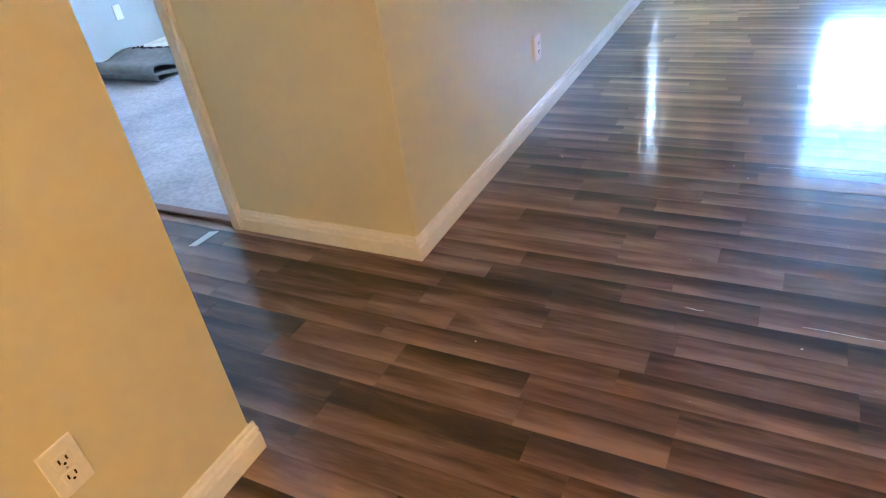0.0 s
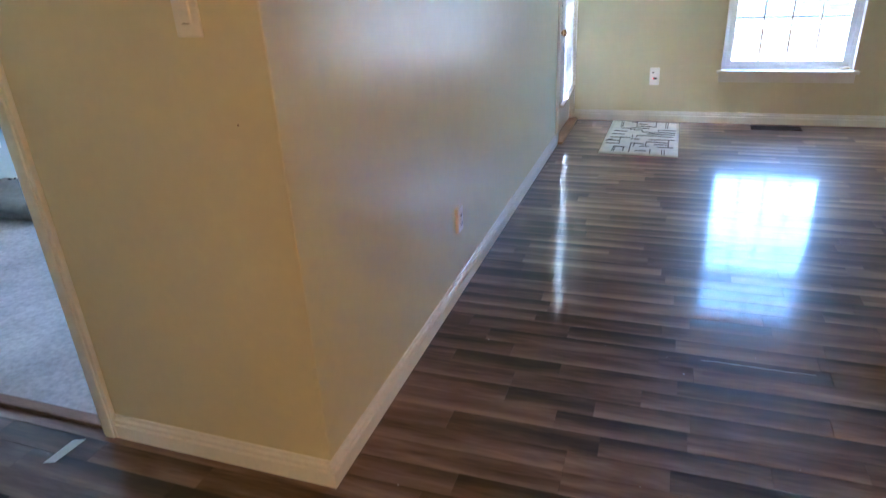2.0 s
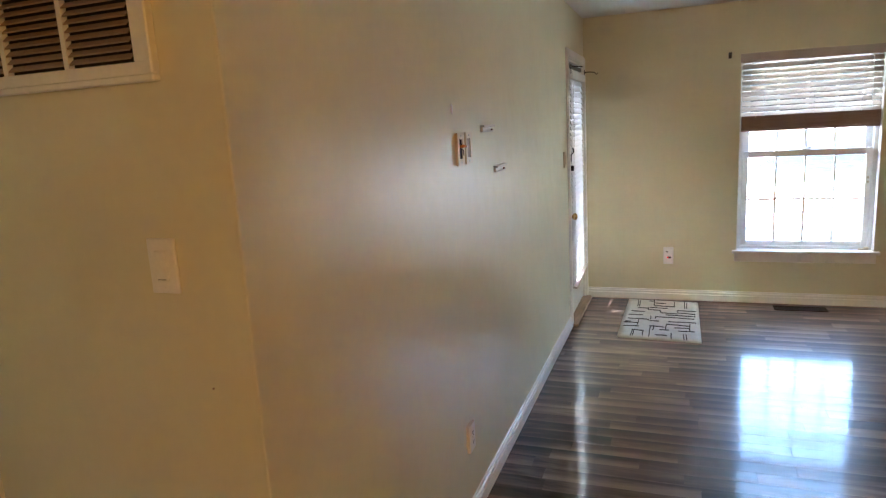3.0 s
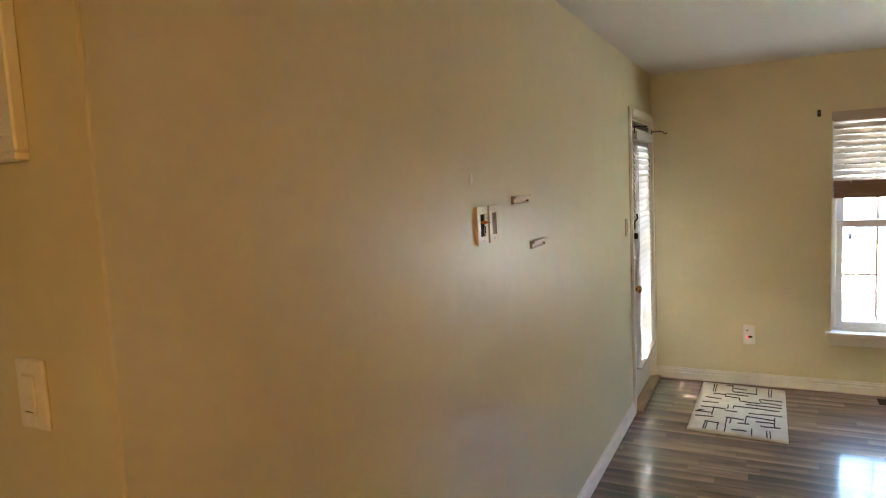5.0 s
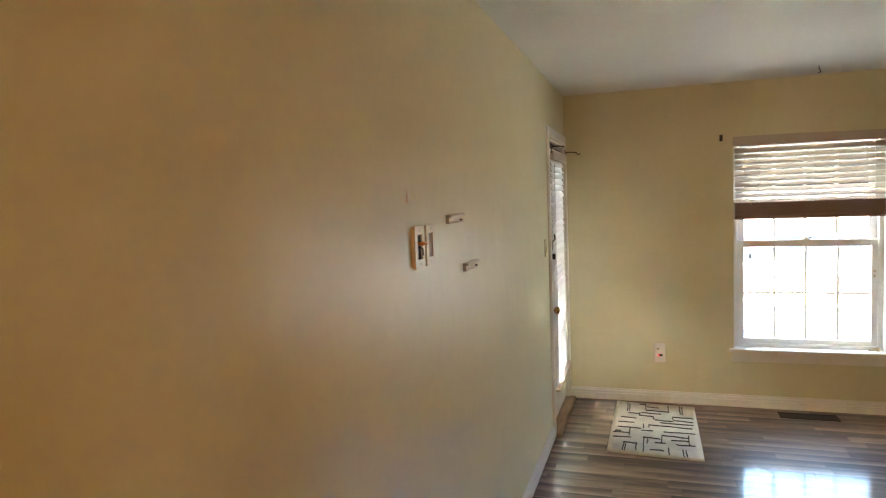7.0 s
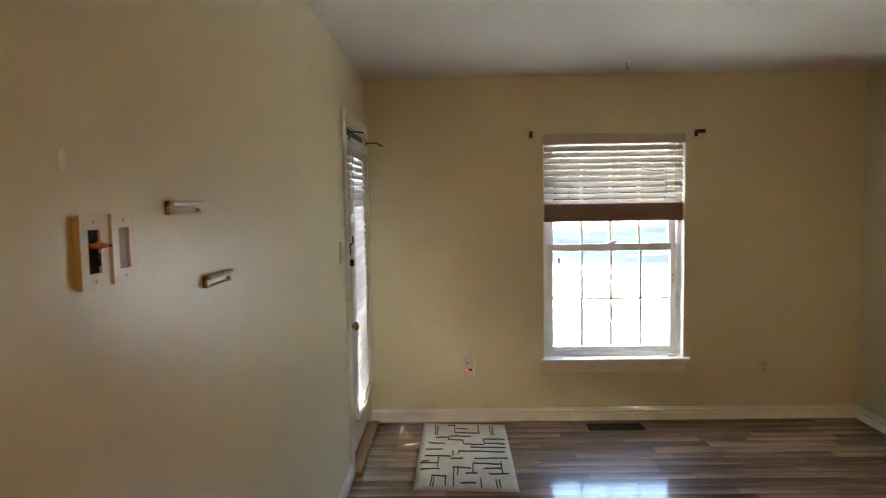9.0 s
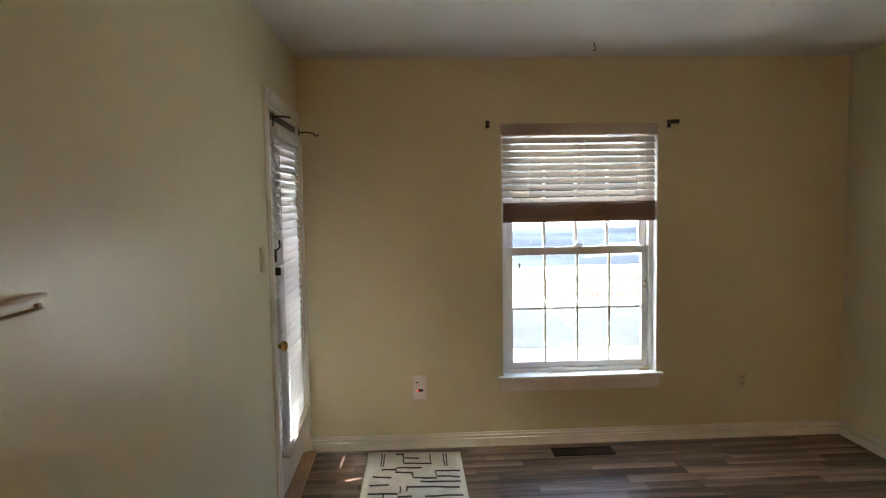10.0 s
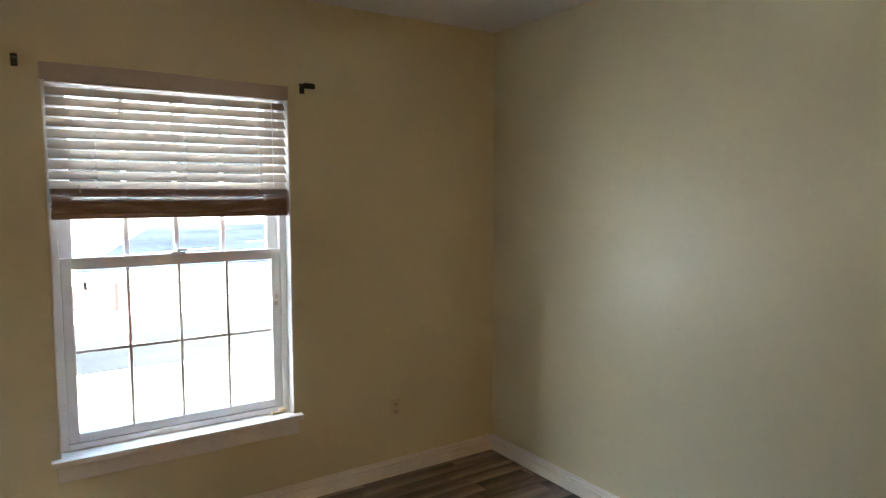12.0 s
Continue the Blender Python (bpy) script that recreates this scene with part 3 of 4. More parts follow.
    for zz in (1.02, 0.985):
        add("sash_stop", boxes((sx1 - 0.030, sx1 - 0.016, f0 + 0.000, f0 + 0.009, zz, zz + 0.018), bevel=0.002), CLIP, "small metal sash stop", lower)
    # stool and apron
    add("window_sill", boxes((W0 - 0.032, W1 + 0.034, NY - 0.042, NY - 0.0005, WZ0 - 0.026, WZ0 - 0.001), (W0, W1, NY - 0.0005, f0 + 0.02, WZ0 - 0.026, WZ0 - 0.001), bevel=0.004, seg=2), TRIM,
        "white painted sill, chipped and dirty along its edge")
    add("apron", boxes((W0 - 0.012, W1 + 0.014, NY - 0.013, NY - 0.0005, 0.352, WZ0 - 0.027), bevel=0.003), TRIM)
    bm = boxes((W1 - 0.103, W1 - 0.058, NY + 0.028, NY + 0.044, WZ0 - 0.001, WZ0 + 0.014), bevel=0.005, seg=2)
    box(bm, W1 - 0.066, W1 - 0.028, NY + 0.034, NY + 0.054, WZ0 - 0.001, WZ0 + 0.024, bevel=0.006, seg=2)
    tagged(part("broken_sash_latch", bm, IVORY), "broken ivory plastic sash latch lying on the sill", "latch")


window()


def window_blind():
    b = thing("window_blind", ((W0 + W1) / 2, NY + 0.03, 1.99), "raised white wooden blind in the window, shade put into its taupe slat stack", "blind")
    inv = b.matrix_world.inverted()
    rng = random.Random(11)
    x0, x1, yc = W0 + 0.012, W1 - 0.012, NY + 0.028

    def add(name, bm, mat, label="", smooth=False):
        bm.transform(inv)
        return part(name, bm, mat, b, label, smooth)

    bm = bmesh.new()
    rows = []
    for j in range(9):
        f = j / 8
        xx = W0 - 0.004 + f * (W1 - W0 - 0.002)
        zt = 2.036 - 0.004 * f + 0.003 * math.sin(5 * f)
        ring = [bm.verts.new((xx, yy, zz)) for yy, zz in ((NY - 0.012, zt - 0.066), (NY - 0.012, zt), (NY - 0.003, zt), (NY - 0.003, zt - 0.066))]
        rows.append(ring)
    for p, q in zip(rows, rows[1:]):
        for k in range(4):
            bm.faces.new((p[k], p[(k + 1) % 4], q[(k + 1) % 4], q[k]))
    bm.faces.new(rows[0]), bm.faces.new(rows[-1][::-1])
    add("valance", bm, VALANCE, "greige valance, backlit shade put into its colour, slightly bowed")
    add("headrail", boxes((x0 + 0.002, x1 - 0.002, NY + 0.003, NY + 0.052, 1.965, 2.008)), VALANCE)
    n = 10
    for i in range(n):
        z = 1.934 - i * (1.934 - 1.560) / (n - 1) + rng.uniform(-0.001, 0.001)
        tilt = radians(46 + rng.uniform(-1.5, 1.5))
        lean = rng.uniform(-0.0015, 0.0015)
        bm = bmesh.new()
        rows = []
        for u, v in ((-0.0245, -0.0015), (0.0245, -0.0015), (0.0245, 0.0015), (-0.0245, 0.0015)):
            rows.append([bm.verts.new((x0 + (x1 - x0) * j / 10, yc + u * math.cos(tilt) - v * math.sin(tilt),
                                       z + u * math.sin(tilt) + v * math.cos(tilt) + lean * (j / 5 - 1) + 0.0006 * math.sin(j * 0.9 + i))) for j in range(11)])
        for k in range(4):
            p, q = rows[k], rows[(k + 1) % 4]
            for j in range(10):
                bm.faces.new((p[j], p[j + 1], q[j + 1], q[j]))
        for j in (0, 10):
            bm.faces.new([rows[k][j] for k in range(4)])
        add("slat", bm, SLAT)
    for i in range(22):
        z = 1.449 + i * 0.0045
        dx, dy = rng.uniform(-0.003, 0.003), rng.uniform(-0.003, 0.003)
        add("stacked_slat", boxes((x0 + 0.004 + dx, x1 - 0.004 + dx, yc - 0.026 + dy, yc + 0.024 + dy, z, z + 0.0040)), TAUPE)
    add("bottom_rail", boxes((x0 + 0.003, x1 - 0.003, yc - 0.028, yc + 0.024, 1.424, 1.4485), bevel=0.003), TAUPE, "wooden bottom rail in the stack's shaded taupe")
    for f in (0.17, 0.53, 0.86):
        bm = bmesh.new()
        xx = x0 + f * (x1 - x0)
        for yy in (yc - 0.030, yc + 0.027):
            tube(bm, [(xx, yy, 1.97), (xx, yy, 1.548)], 0.0009, n=5)
        for i in range(n):
            z = 1.934 - i * (1.934 - 1.560) / (n - 1)
            box(bm, xx - 0.005, xx + 0.005, yc - 0.033, yc - 0.0305, z - 0.016, z - 0.006)
        add("ladder_cord", bm, CORD)
    bm = bmesh.new()
    tube(bm, [(x0 + 0.925 * (x1 - x0), yc - 0.034, 1.97), (x0 + 0.928 * (x1 - x0), yc - 0.034, 1.56)], 0.0022, n=6)
    add("lift_cord", bm, CORD)
    bm = bmesh.new()
    tube(bm, [(x0 + 0.105 * (x1 - x0), yc - 0.034, 1.562), (x0 + 0.108 * (x1 - x0), yc - 0.036, 1.548), (x0 + 0.108 * (x1 - x0), yc - 0.036, 1.532)], 0.004, n=6)
    add("cord_tassel", bm, IVORY)


window_blind()


def wall_rod_bracket(x, z, bent):
    h = thing("curtain_rod_bracket", (x, NY, z), "black curtain rod bracket beside the window", "bracket", group="curtain rod brackets at the window")
    part("plate", boxes((-0.012, 0.012, -0.005, 0.0, -0.026, 0.022), bevel=0.002), BLACK, h)
    bm = boxes((-0.010, 0.010, -0.040, -0.004, 0.004, 0.016), bevel=0.003)
    if bent:
        box(bm, -0.006, 0.052, -0.046, -0.032, -0.006, 0.020, bevel=0.005)
    part("arm", bm, BLACK, h)
    s = -1 if bent else 1
    for k in (0.018, -0.012):
        bm = bmesh.new()
        tube(bm, [(s * 0.030, 0.0, k), (s * 0.030, -0.003, k)], 0.005, n=8)
        part("wall_plug", bm, IVORY, h)


wall_rod_bracket(0.078, 2.036, False)
wall_rod_bracket(1.220, 2.028, True)


# ---------------------------------------------------------------- plates and small fixtures
def outlet(at, turn, mat, label, w=0.070, h=0.115, duplex=True, proud=0.006):
    """Faces -y before the turn; the plate stands proud of the wall by that depth."""
    o = thing("wall_outlet", at, label, "outlet", turn=(0, 0, turn))
    f = -proud
    part("cover_plate", boxes((-w / 2, w / 2, f, 0.0, -h / 2, h / 2), bevel=0.002, seg=2), mat, o)
    if duplex:
        for dz in (0.020, -0.020):
            r = part("receptacle", boxes((-0.017, 0.017, f - 0.0025, f + 0.0005, dz - 0.014, dz + 0.014), bevel=0.002), mat, o)
            bm = boxes((-0.0090, -0.0056, f - 0.0032, f - 0.002, dz - 0.003, dz + 0.008), (0.0056, 0.0090, f - 0.0032, f - 0.002, dz - 0.003, dz + 0.007))
            tube(bm, [(0, f - 0.0020, dz - 0.008), (0, f - 0.0032, dz - 0.008)], 0.0030, n=8)
            part("slot", bm, DARK, r)
    bm = bmesh.new()
    tube(bm, [(0, f + 0.0005, 0), (0, f - 0.0012, 0)], 0.003, n=8)
    part("screw", bm, STEEL, o)
    return o


outlet((WX + 0.001, 0.257, 0.384), 90, PLATE, "white duplex outlet with square plate on the warm-lit wall")
outlet((WX, 2.822, 0.362), 90, PLATE, "white duplex outlet standing proud of the living room wall", proud=0.014)
outlet((1.718, NY, 0.375), 0, PAINTED, "outlet plate painted over in wall colour", w=0.058, h=0.094)


def rocker_switch(at, turn, mat, label):
    o = thing("light_switch", at, label, "light switch", turn=(0, 0, turn))
    part("cover_plate", boxes((-0.035, 0.035, -0.009, 0.0, -0.0575, 0.0575), bevel=0.004, seg=3), mat, o)
    r = part("rocker", boxes((-0.0165, 0.0165, -0.014, -0.0085, -0.033, 0.033), bevel=0.003), mat, o)
    part("seam", boxes((-0.010, 0.010, -0.0145, -0.0138, -0.0275, -0.0262)), DARK, r)
    for z in (0.045, -0.045):
        part("screw", tube(bmesh.new(), [(0, -0.0085, z), (0, -0.0098, z)], 0.0025, n=8), mat, o)


rocker_switch((-1.272, OY, 1.360), 0, PLATE, "white rocker light switch on the orange-lit wall")
rocker_switch((WX, 5.255, 1.320), 90, PAINTED, "light switch plate painted in wall colour beside the door")


def gutted_switches():
    o = thing("switch_box", (WX, 2.918, 1.518), "double switch box, covers gutted, wires hanging out", "switch box", turn=(0, 0, 90))
    o.scale = (1.14, 1.0, 1.09)
    part("backing", boxes((-0.078, 0.080, -0.0056, 0.0, -0.054, 0.054), bevel=0.001), IVORY, o, "ivory raised box edge")
    for cx, empty in ((-0.043, True), (0.043, False)):
        p = part("cover_plate", boxes((cx - 0.036, cx - 0.0165, -0.012, -0.0055, -0.057, 0.057), (cx + 0.0165, cx + 0.036, -0.012, -0.0055, -0.057, 0.057),
                                      (cx - 0.0165, cx + 0.0165, -0.012, -0.0055, 0.034, 0.057), (cx - 0.0165, cx + 0.0165, -0.012, -0.0055, -0.057, -0.034)), IVORY, o)
        # The empty opening's shade is a near-black panel, not a real hole.
        part("opening", boxes((cx - 0.0163, cx + 0.0163, -0.0078, -0.0064, -0.0338, 0.0338)), DARK if empty else GRILLE, p, "empty opening, its shade put in as a black panel" if empty else "brown cardboard behind the opening")
        for z in (0.046, -0.046):
            part("screw", tube(bmesh.new(), [(cx, -0.0115, z), (cx, -0.0130, z)], 0.003, n=8), STEEL, p)
    bm = bmesh.new()
    tube(bm, [(-0.047, -0.006, 0.010), (-0.043, -0.020, 0.010), (-0.032, -0.028, 0.009)], 0.005, n=8, radii=[0.0045, 0.0060, 0.0030])
    part("wire_nut", bm, WIRE_O, o, "orange wire nut", smooth=True)
    for pts in ([(-0.050, -0.006, 0.016), (-0.044, -0.022, 0.012), (-0.018, -0.024, 0.008), (-0.008, -0.020, 0.006)],
                [(-0.046, -0.006, 0.003), (-0.042, -0.020, -0.004), (-0.046, -0.022, -0.022)]):
        bm = bmesh.new()
        tube(bm, pts, 0.0018, n=6)
        part("wire", bm, BLACK, o, "bent black wire")


gutted_switches()


def wall_clip(y, z, length, tilt):
    """A short channel-shaped clip lying along the wall."""
    c = thing("wall_clip", (WX, y, z), "small cream metal channel clip stuck on the wall", "wall clip", group="clips beside the switch box", turn=(0, -tilt, 90))
    h = 0.030
    prof = [(0, -h / 2), (-0.012, -h / 2), (-0.014, -h / 2 + 0.004), (-0.004, -h / 2 + 0.005), (-0.004, h / 2 - 0.011), (-0.020, h / 2 - 0.009), (-0.021, h / 2 - 0.004), (-0.018, h / 2), (0, h / 2)]
    part("channel", extrude_profile(prof, "x", 0.0, length), CLIP, c)
    part("end_stop", boxes((0.0, 0.003, -0.012, 0.0, -h / 2, h / 2)), IVORY, c, "ivory end stop")
    part("end_stop", boxes((length - 0.016, length - 0.004, -0.012, -0.003, -h / 2 + 0.002, -h / 2 + 0.012), bevel=0.001), GRILLE, c, "small brown end stop")


wall_clip(3.163, 1.588, 0.168, 0)
wall_clip(3.350, 1.404, 0.168, 0)
bm = bmesh.new()
bmesh.ops.create_uvsphere(bm, u_segments=14, v_segments=8, radius=1.0, matrix=Matrix.Translation((WX + 0.001, 2.812, 1.668)) @ Matrix.Diagonal((0.004, 0.011, 0.019, 1)))
tagged(part("adhesive_hook", bm, PLATE, smooth=True), "small white adhesive hook stuck on the wall", "hook")


def wall_detector():
    o = thing("wall_detector", (-0.374, NY, 0.398), "white plug-in detector with a red light on the wall", "detector")
    part("case", boxes((-0.042, 0.042, -0.034, 0.0, -0.074, 0.074), bevel=0.008, seg=3), PLATE, o)
    part("vent_slot", boxes((-0.020, -0.006, -0.0352, -0.0335, 0.032, 0.040)), DARK, o)
    part("display", boxes((-0.010, 0.022, -0.0355, -0.0335, -0.022, -0.006)), DARK, o, "dark display")
    part("led", boxes((-0.013, -0.006, -0.0362, -0.0335, -0.018, -0.012)), RED_LED, o, "red glowing light")


wall_detector()

h = thing("ceiling_hook", (0.640, 5.960, H), "small dark screw hook in the ceiling", "hook")
bm = bmesh.new()
tube(bm, [(0, 0, 0), (0, 0, -0.020), (0.008, 0, -0.028), (0.010, 0, -0.038), (0.002, 0, -0.046), (-0.006, 0, -0.042)], 0.0028, n=7)
part("hook", bm, BLACK, h, smooth=True)


def return_grille():
    x1, z0, x0, z1 = -1.217, 1.722, -1.827, 2.229
    g = thing("return_air_grille", (x1, OY, z0), "white framed return air grille with brown louvres", "air grille")
    inv = g.matrix_world.inverted()

    def add(name, bm, mat, label=""):
        bm.transform(inv)
        return part(name, bm, mat, g, label)

    y = OY
    add("outer_moulding", boxes((x0, x1, y - 0.022, y, z0, z0 + 0.014), (x0, x1, y - 0.022, y, z1 - 0.014, z1), (x0, x0 + 0.014, y - 0.022, y, z0 + 0.014, z1 - 0.014),
                                (x1 - 0.014, x1, y - 0.022, y, z0 + 0.014, z1 - 0.014), bevel=0.003), TRIM)
    i0, i1, j0, j1 = x0 + 0.048, x1 - 0.048, z0 + 0.038, z1 - 0.038
    add("frame", boxes((x0 + 0.014, x1 - 0.014, y - 0.015, y, z0 + 0.014, j0), (x0 + 0.014, x1 - 0.014, y - 0.015, y, j1, z1 - 0.014), (x0 + 0.014, i0, y - 0.015, y, j0, j1),
                       (i1, x1 - 0.014, y - 0.015, y, j0, j1), bevel=0.0015), TRIM)
    # Black sheet paints in the shade behind the louvres.
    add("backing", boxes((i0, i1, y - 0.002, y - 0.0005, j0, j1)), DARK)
    cols = 3
    wcol = (i1 - i0) / cols
    for c in range(1, cols):
        xc = i0 + c * wcol
        add("mullion", boxes((xc - 0.006, xc + 0.006, y - 0.016, y - 0.002, j0, j1)), TRIM)
    n = 27
    for c in range(cols):
        a, b = i0 + c * wcol + 0.006, i0 + (c + 1) * wcol - 0.006
        for k in range(n):
            z = j0 + 0.008 + (j1 - j0 - 0.012) * k / n
            bm = bmesh.new()
            vs = [bm.verts.new((x, yy, zz)) for x in (a, b) for yy, zz in ((y - 0.014, z - 0.002), (y - 0.014, z + 0.001), (y - 0.003, z + 0.0105), (y - 0.003, z + 0.0085))]
            for f in ((0, 1, 2, 3), (7, 6, 5, 4), (0, 4, 5, 1), (1, 5, 6, 2), (2, 6, 7, 3), (3, 7, 4, 0)):
                bm.faces.new([vs[q] for q in f])
            add("louvre", bm, GRILLE)


return_grille()


def floor_register():
    x0, x1, y0, y1 = 0.442, 0.824, 6.112, 6.236
    r = thing("floor_register", ((x0 + x1) / 2, (y0 + y1) / 2, 0.0), "dark brown metal floor register with slots", "floor register")
    inv = r.matrix_world.inverted()
    bm = boxes((x0, x1, y0, y0 + 0.014, 0, 0.006), (x0, x1, y1 - 0.014, y1, 0, 0.006), (x0, x0 + 0.016, y0 + 0.014, y1 - 0.014, 0, 0.006), (x1 - 0.016, x1, y0 + 0.014, y1 - 0.014, 0, 0.006), bevel=0.0015)
    bm.transform(inv)
    part("frame", bm, REGISTER, r)
    # Flat black sheet puts the duct's shade under the bars.
    bm = boxes((x0 + 0.016, x1 - 0.016, y0 + 0.014, y1 - 0.014, 0.0, 0.0016))
    bm.transform(inv)
    part("duct", bm, DARK, r)
    n = 26
    for k in range(n):
        x = x0 + 0.018 + (x1 - x0 - 0.036) * k / (n - 1)
        bm = boxes((x - 0.0028, x + 0.0028, y0 + 0.014, y1 - 0.014, 0.0016, 0.0052))
        bm.transform(inv)
        part("bar", bm, REGISTER, r)


floor_register()


# ---------------------------------------------------------------- loose things
def door_mat():
    # four corners on the floor
    a, b, c, d = Vector((-0.714, 5.225, 0)), Vector((-0.130, 5.188, 0)), Vector((-0.130, 6.225, 0)), Vector((-0.700, 6.270, 0))
    m = thing("door_mat", ((a + b + c + d) / 4), "cream tufted mat with dark broken-line pattern on the floor", "mat")
    org = m.location.copy()

    def place(u, v, z):
        p = a.lerp(b, u).lerp(d.lerp(c, u), v)
        return (p.x - org.x, p.y - org.y, z)

    bm = bmesh.new()
    nu, nv = 14, 24
    rng = random.Random(3)
    top = [[bm.verts.new(place(i / nu, j / nv, (0.011 + 0.0012 * rng.random()) if 0 < i < nu and 0 < j < nv else 0.007)) for j in range(nv + 1)] for i in range(nu + 1)]
    for i in range(nu):
        for j in range(nv):
            bm.faces.new((top[i][j], top[i + 1][j], top[i + 1][j + 1], top[i][j + 1]))
    rim = [top[i][0] for i in range(nu + 1)] + [top[nu][j] for j in range(1, nv + 1)] + [top[i][nv] for i in range(nu - 1, -1, -1)] + [top[0][j] for j in range(nv - 1, 0, -1)]
    low = [bm.verts.new((v.co.x, v.co.y, 0.0005)) for v in rim]
    n = len(rim)
    for k in range(n):
        bm.faces.new((rim[k], low[k], low[(k + 1) % n], rim[(k + 1) % n]))
    part("tufted_base", bm, MAT, m, smooth=True)
    # broken rectilinear lines: long dashes across, short ticks along
    rng = random.Random(21)
    bm = bmesh.new()

    def dash(u0, v0, u1, v1, w):
        steps = 4
        wob = [rng.uniform(-0.004, 0.004) for _ in range(steps + 1)]
        prev = None
        for s in range(steps + 1):
            f = s / steps
            u, v = u0 + (u1 - u0) * f, v0 + (v1 - v0) * f
            if abs(u1 - u0) > abs(v1 - v0):
                q = ((u, v + wob[s] - w / 2), (u, v + wob[s] + w / 2))
            else:
                q = ((u + wob[s] - w * 0.9, v), (u + wob[s] + w * 0.9, v))
            cur = [bm.verts.new(place(min(max(x, 0.01), 0.99), min(max(y, 0.01), 0.99), z)) for x, y in q for z in (0.011, 0.0142)]
            if prev:
                for k in ((0, 1), (1, 3), (3, 2), (2, 0)):
                    bm.faces.new((prev[k[0]], prev[k[1]], cur[k[1]], cur[k[0]]))
            prev = cur

    across = ((0.90, 0.40, 0.55), (0.95, 0.30, 0.38), (0.82, 0.39, 0.68), (0.73, 0.17, 0.32), (0.76, 0.33, 0.58), (0.64, 0.09, 0.28),
              (0.70, 0.31, 0.49), (0.53, 0.07, 0.26), (0.63, 0.50, 0.72), (0.72, 0.72, 0.96), (0.65, 0.72, 0.95), (0.58, 0.56, 0.95),
              (0.52, 0.43, 0.93), (0.44, 0.07, 0.35), (0.33, 0.03, 0.22), (0.40, 0.35, 0.48), (0.41, 0.60, 0.95), (0.25, 0.04, 0.24),
              (0.28, 0.37, 0.56), (0.34, 0.58, 0.87), (0.20, 0.50, 0.62), (0.27, 0.68, 0.87), (0.20, 0.73, 0.93), (0.08, 0.45, 0.60),
              (0.17, 0.16, 0.30), (0.36, 0.05, 0.12))
    along = ((0.160, 0.77, 0.96), (0.178, 0.77, 0.95), (0.39, 0.82, 0.97), (0.67, 0.82, 0.96), (0.81, 0.78, 0.97), (0.835, 0.78, 0.96),
             (0.72, 0.65, 0.72), (0.375, 0.44, 0.53), (0.43, 0.46, 0.52), (0.22, 0.28, 0.43), (0.575, 0.20, 0.34), (0.87, 0.21, 0.38),
             (0.16, 0.03, 0.17), (0.185, 0.03, 0.14), (0.30, 0.04, 0.17), (0.385, 0.03, 0.28), (0.42, 0.17, 0.27), (0.65, 0.02, 0.14),
             (0.80, 0.02, 0.13), (0.83, 0.02, 0.13), (0.32, 0.70, 0.76), (0.49, 0.62, 0.70))
    for v, u0, u1 in across:
        dash(u0, v, u1, v + rng.uniform(-0.012, 0.012), 0.015)
    for u, v0, v1 in along:
        dash(u, v0, u + rng.uniform(-0.012, 0.012), v1, 0.007)
    part("line_pattern", bm, MATLINE, m, "dark brown tufted lines")


door_mat()


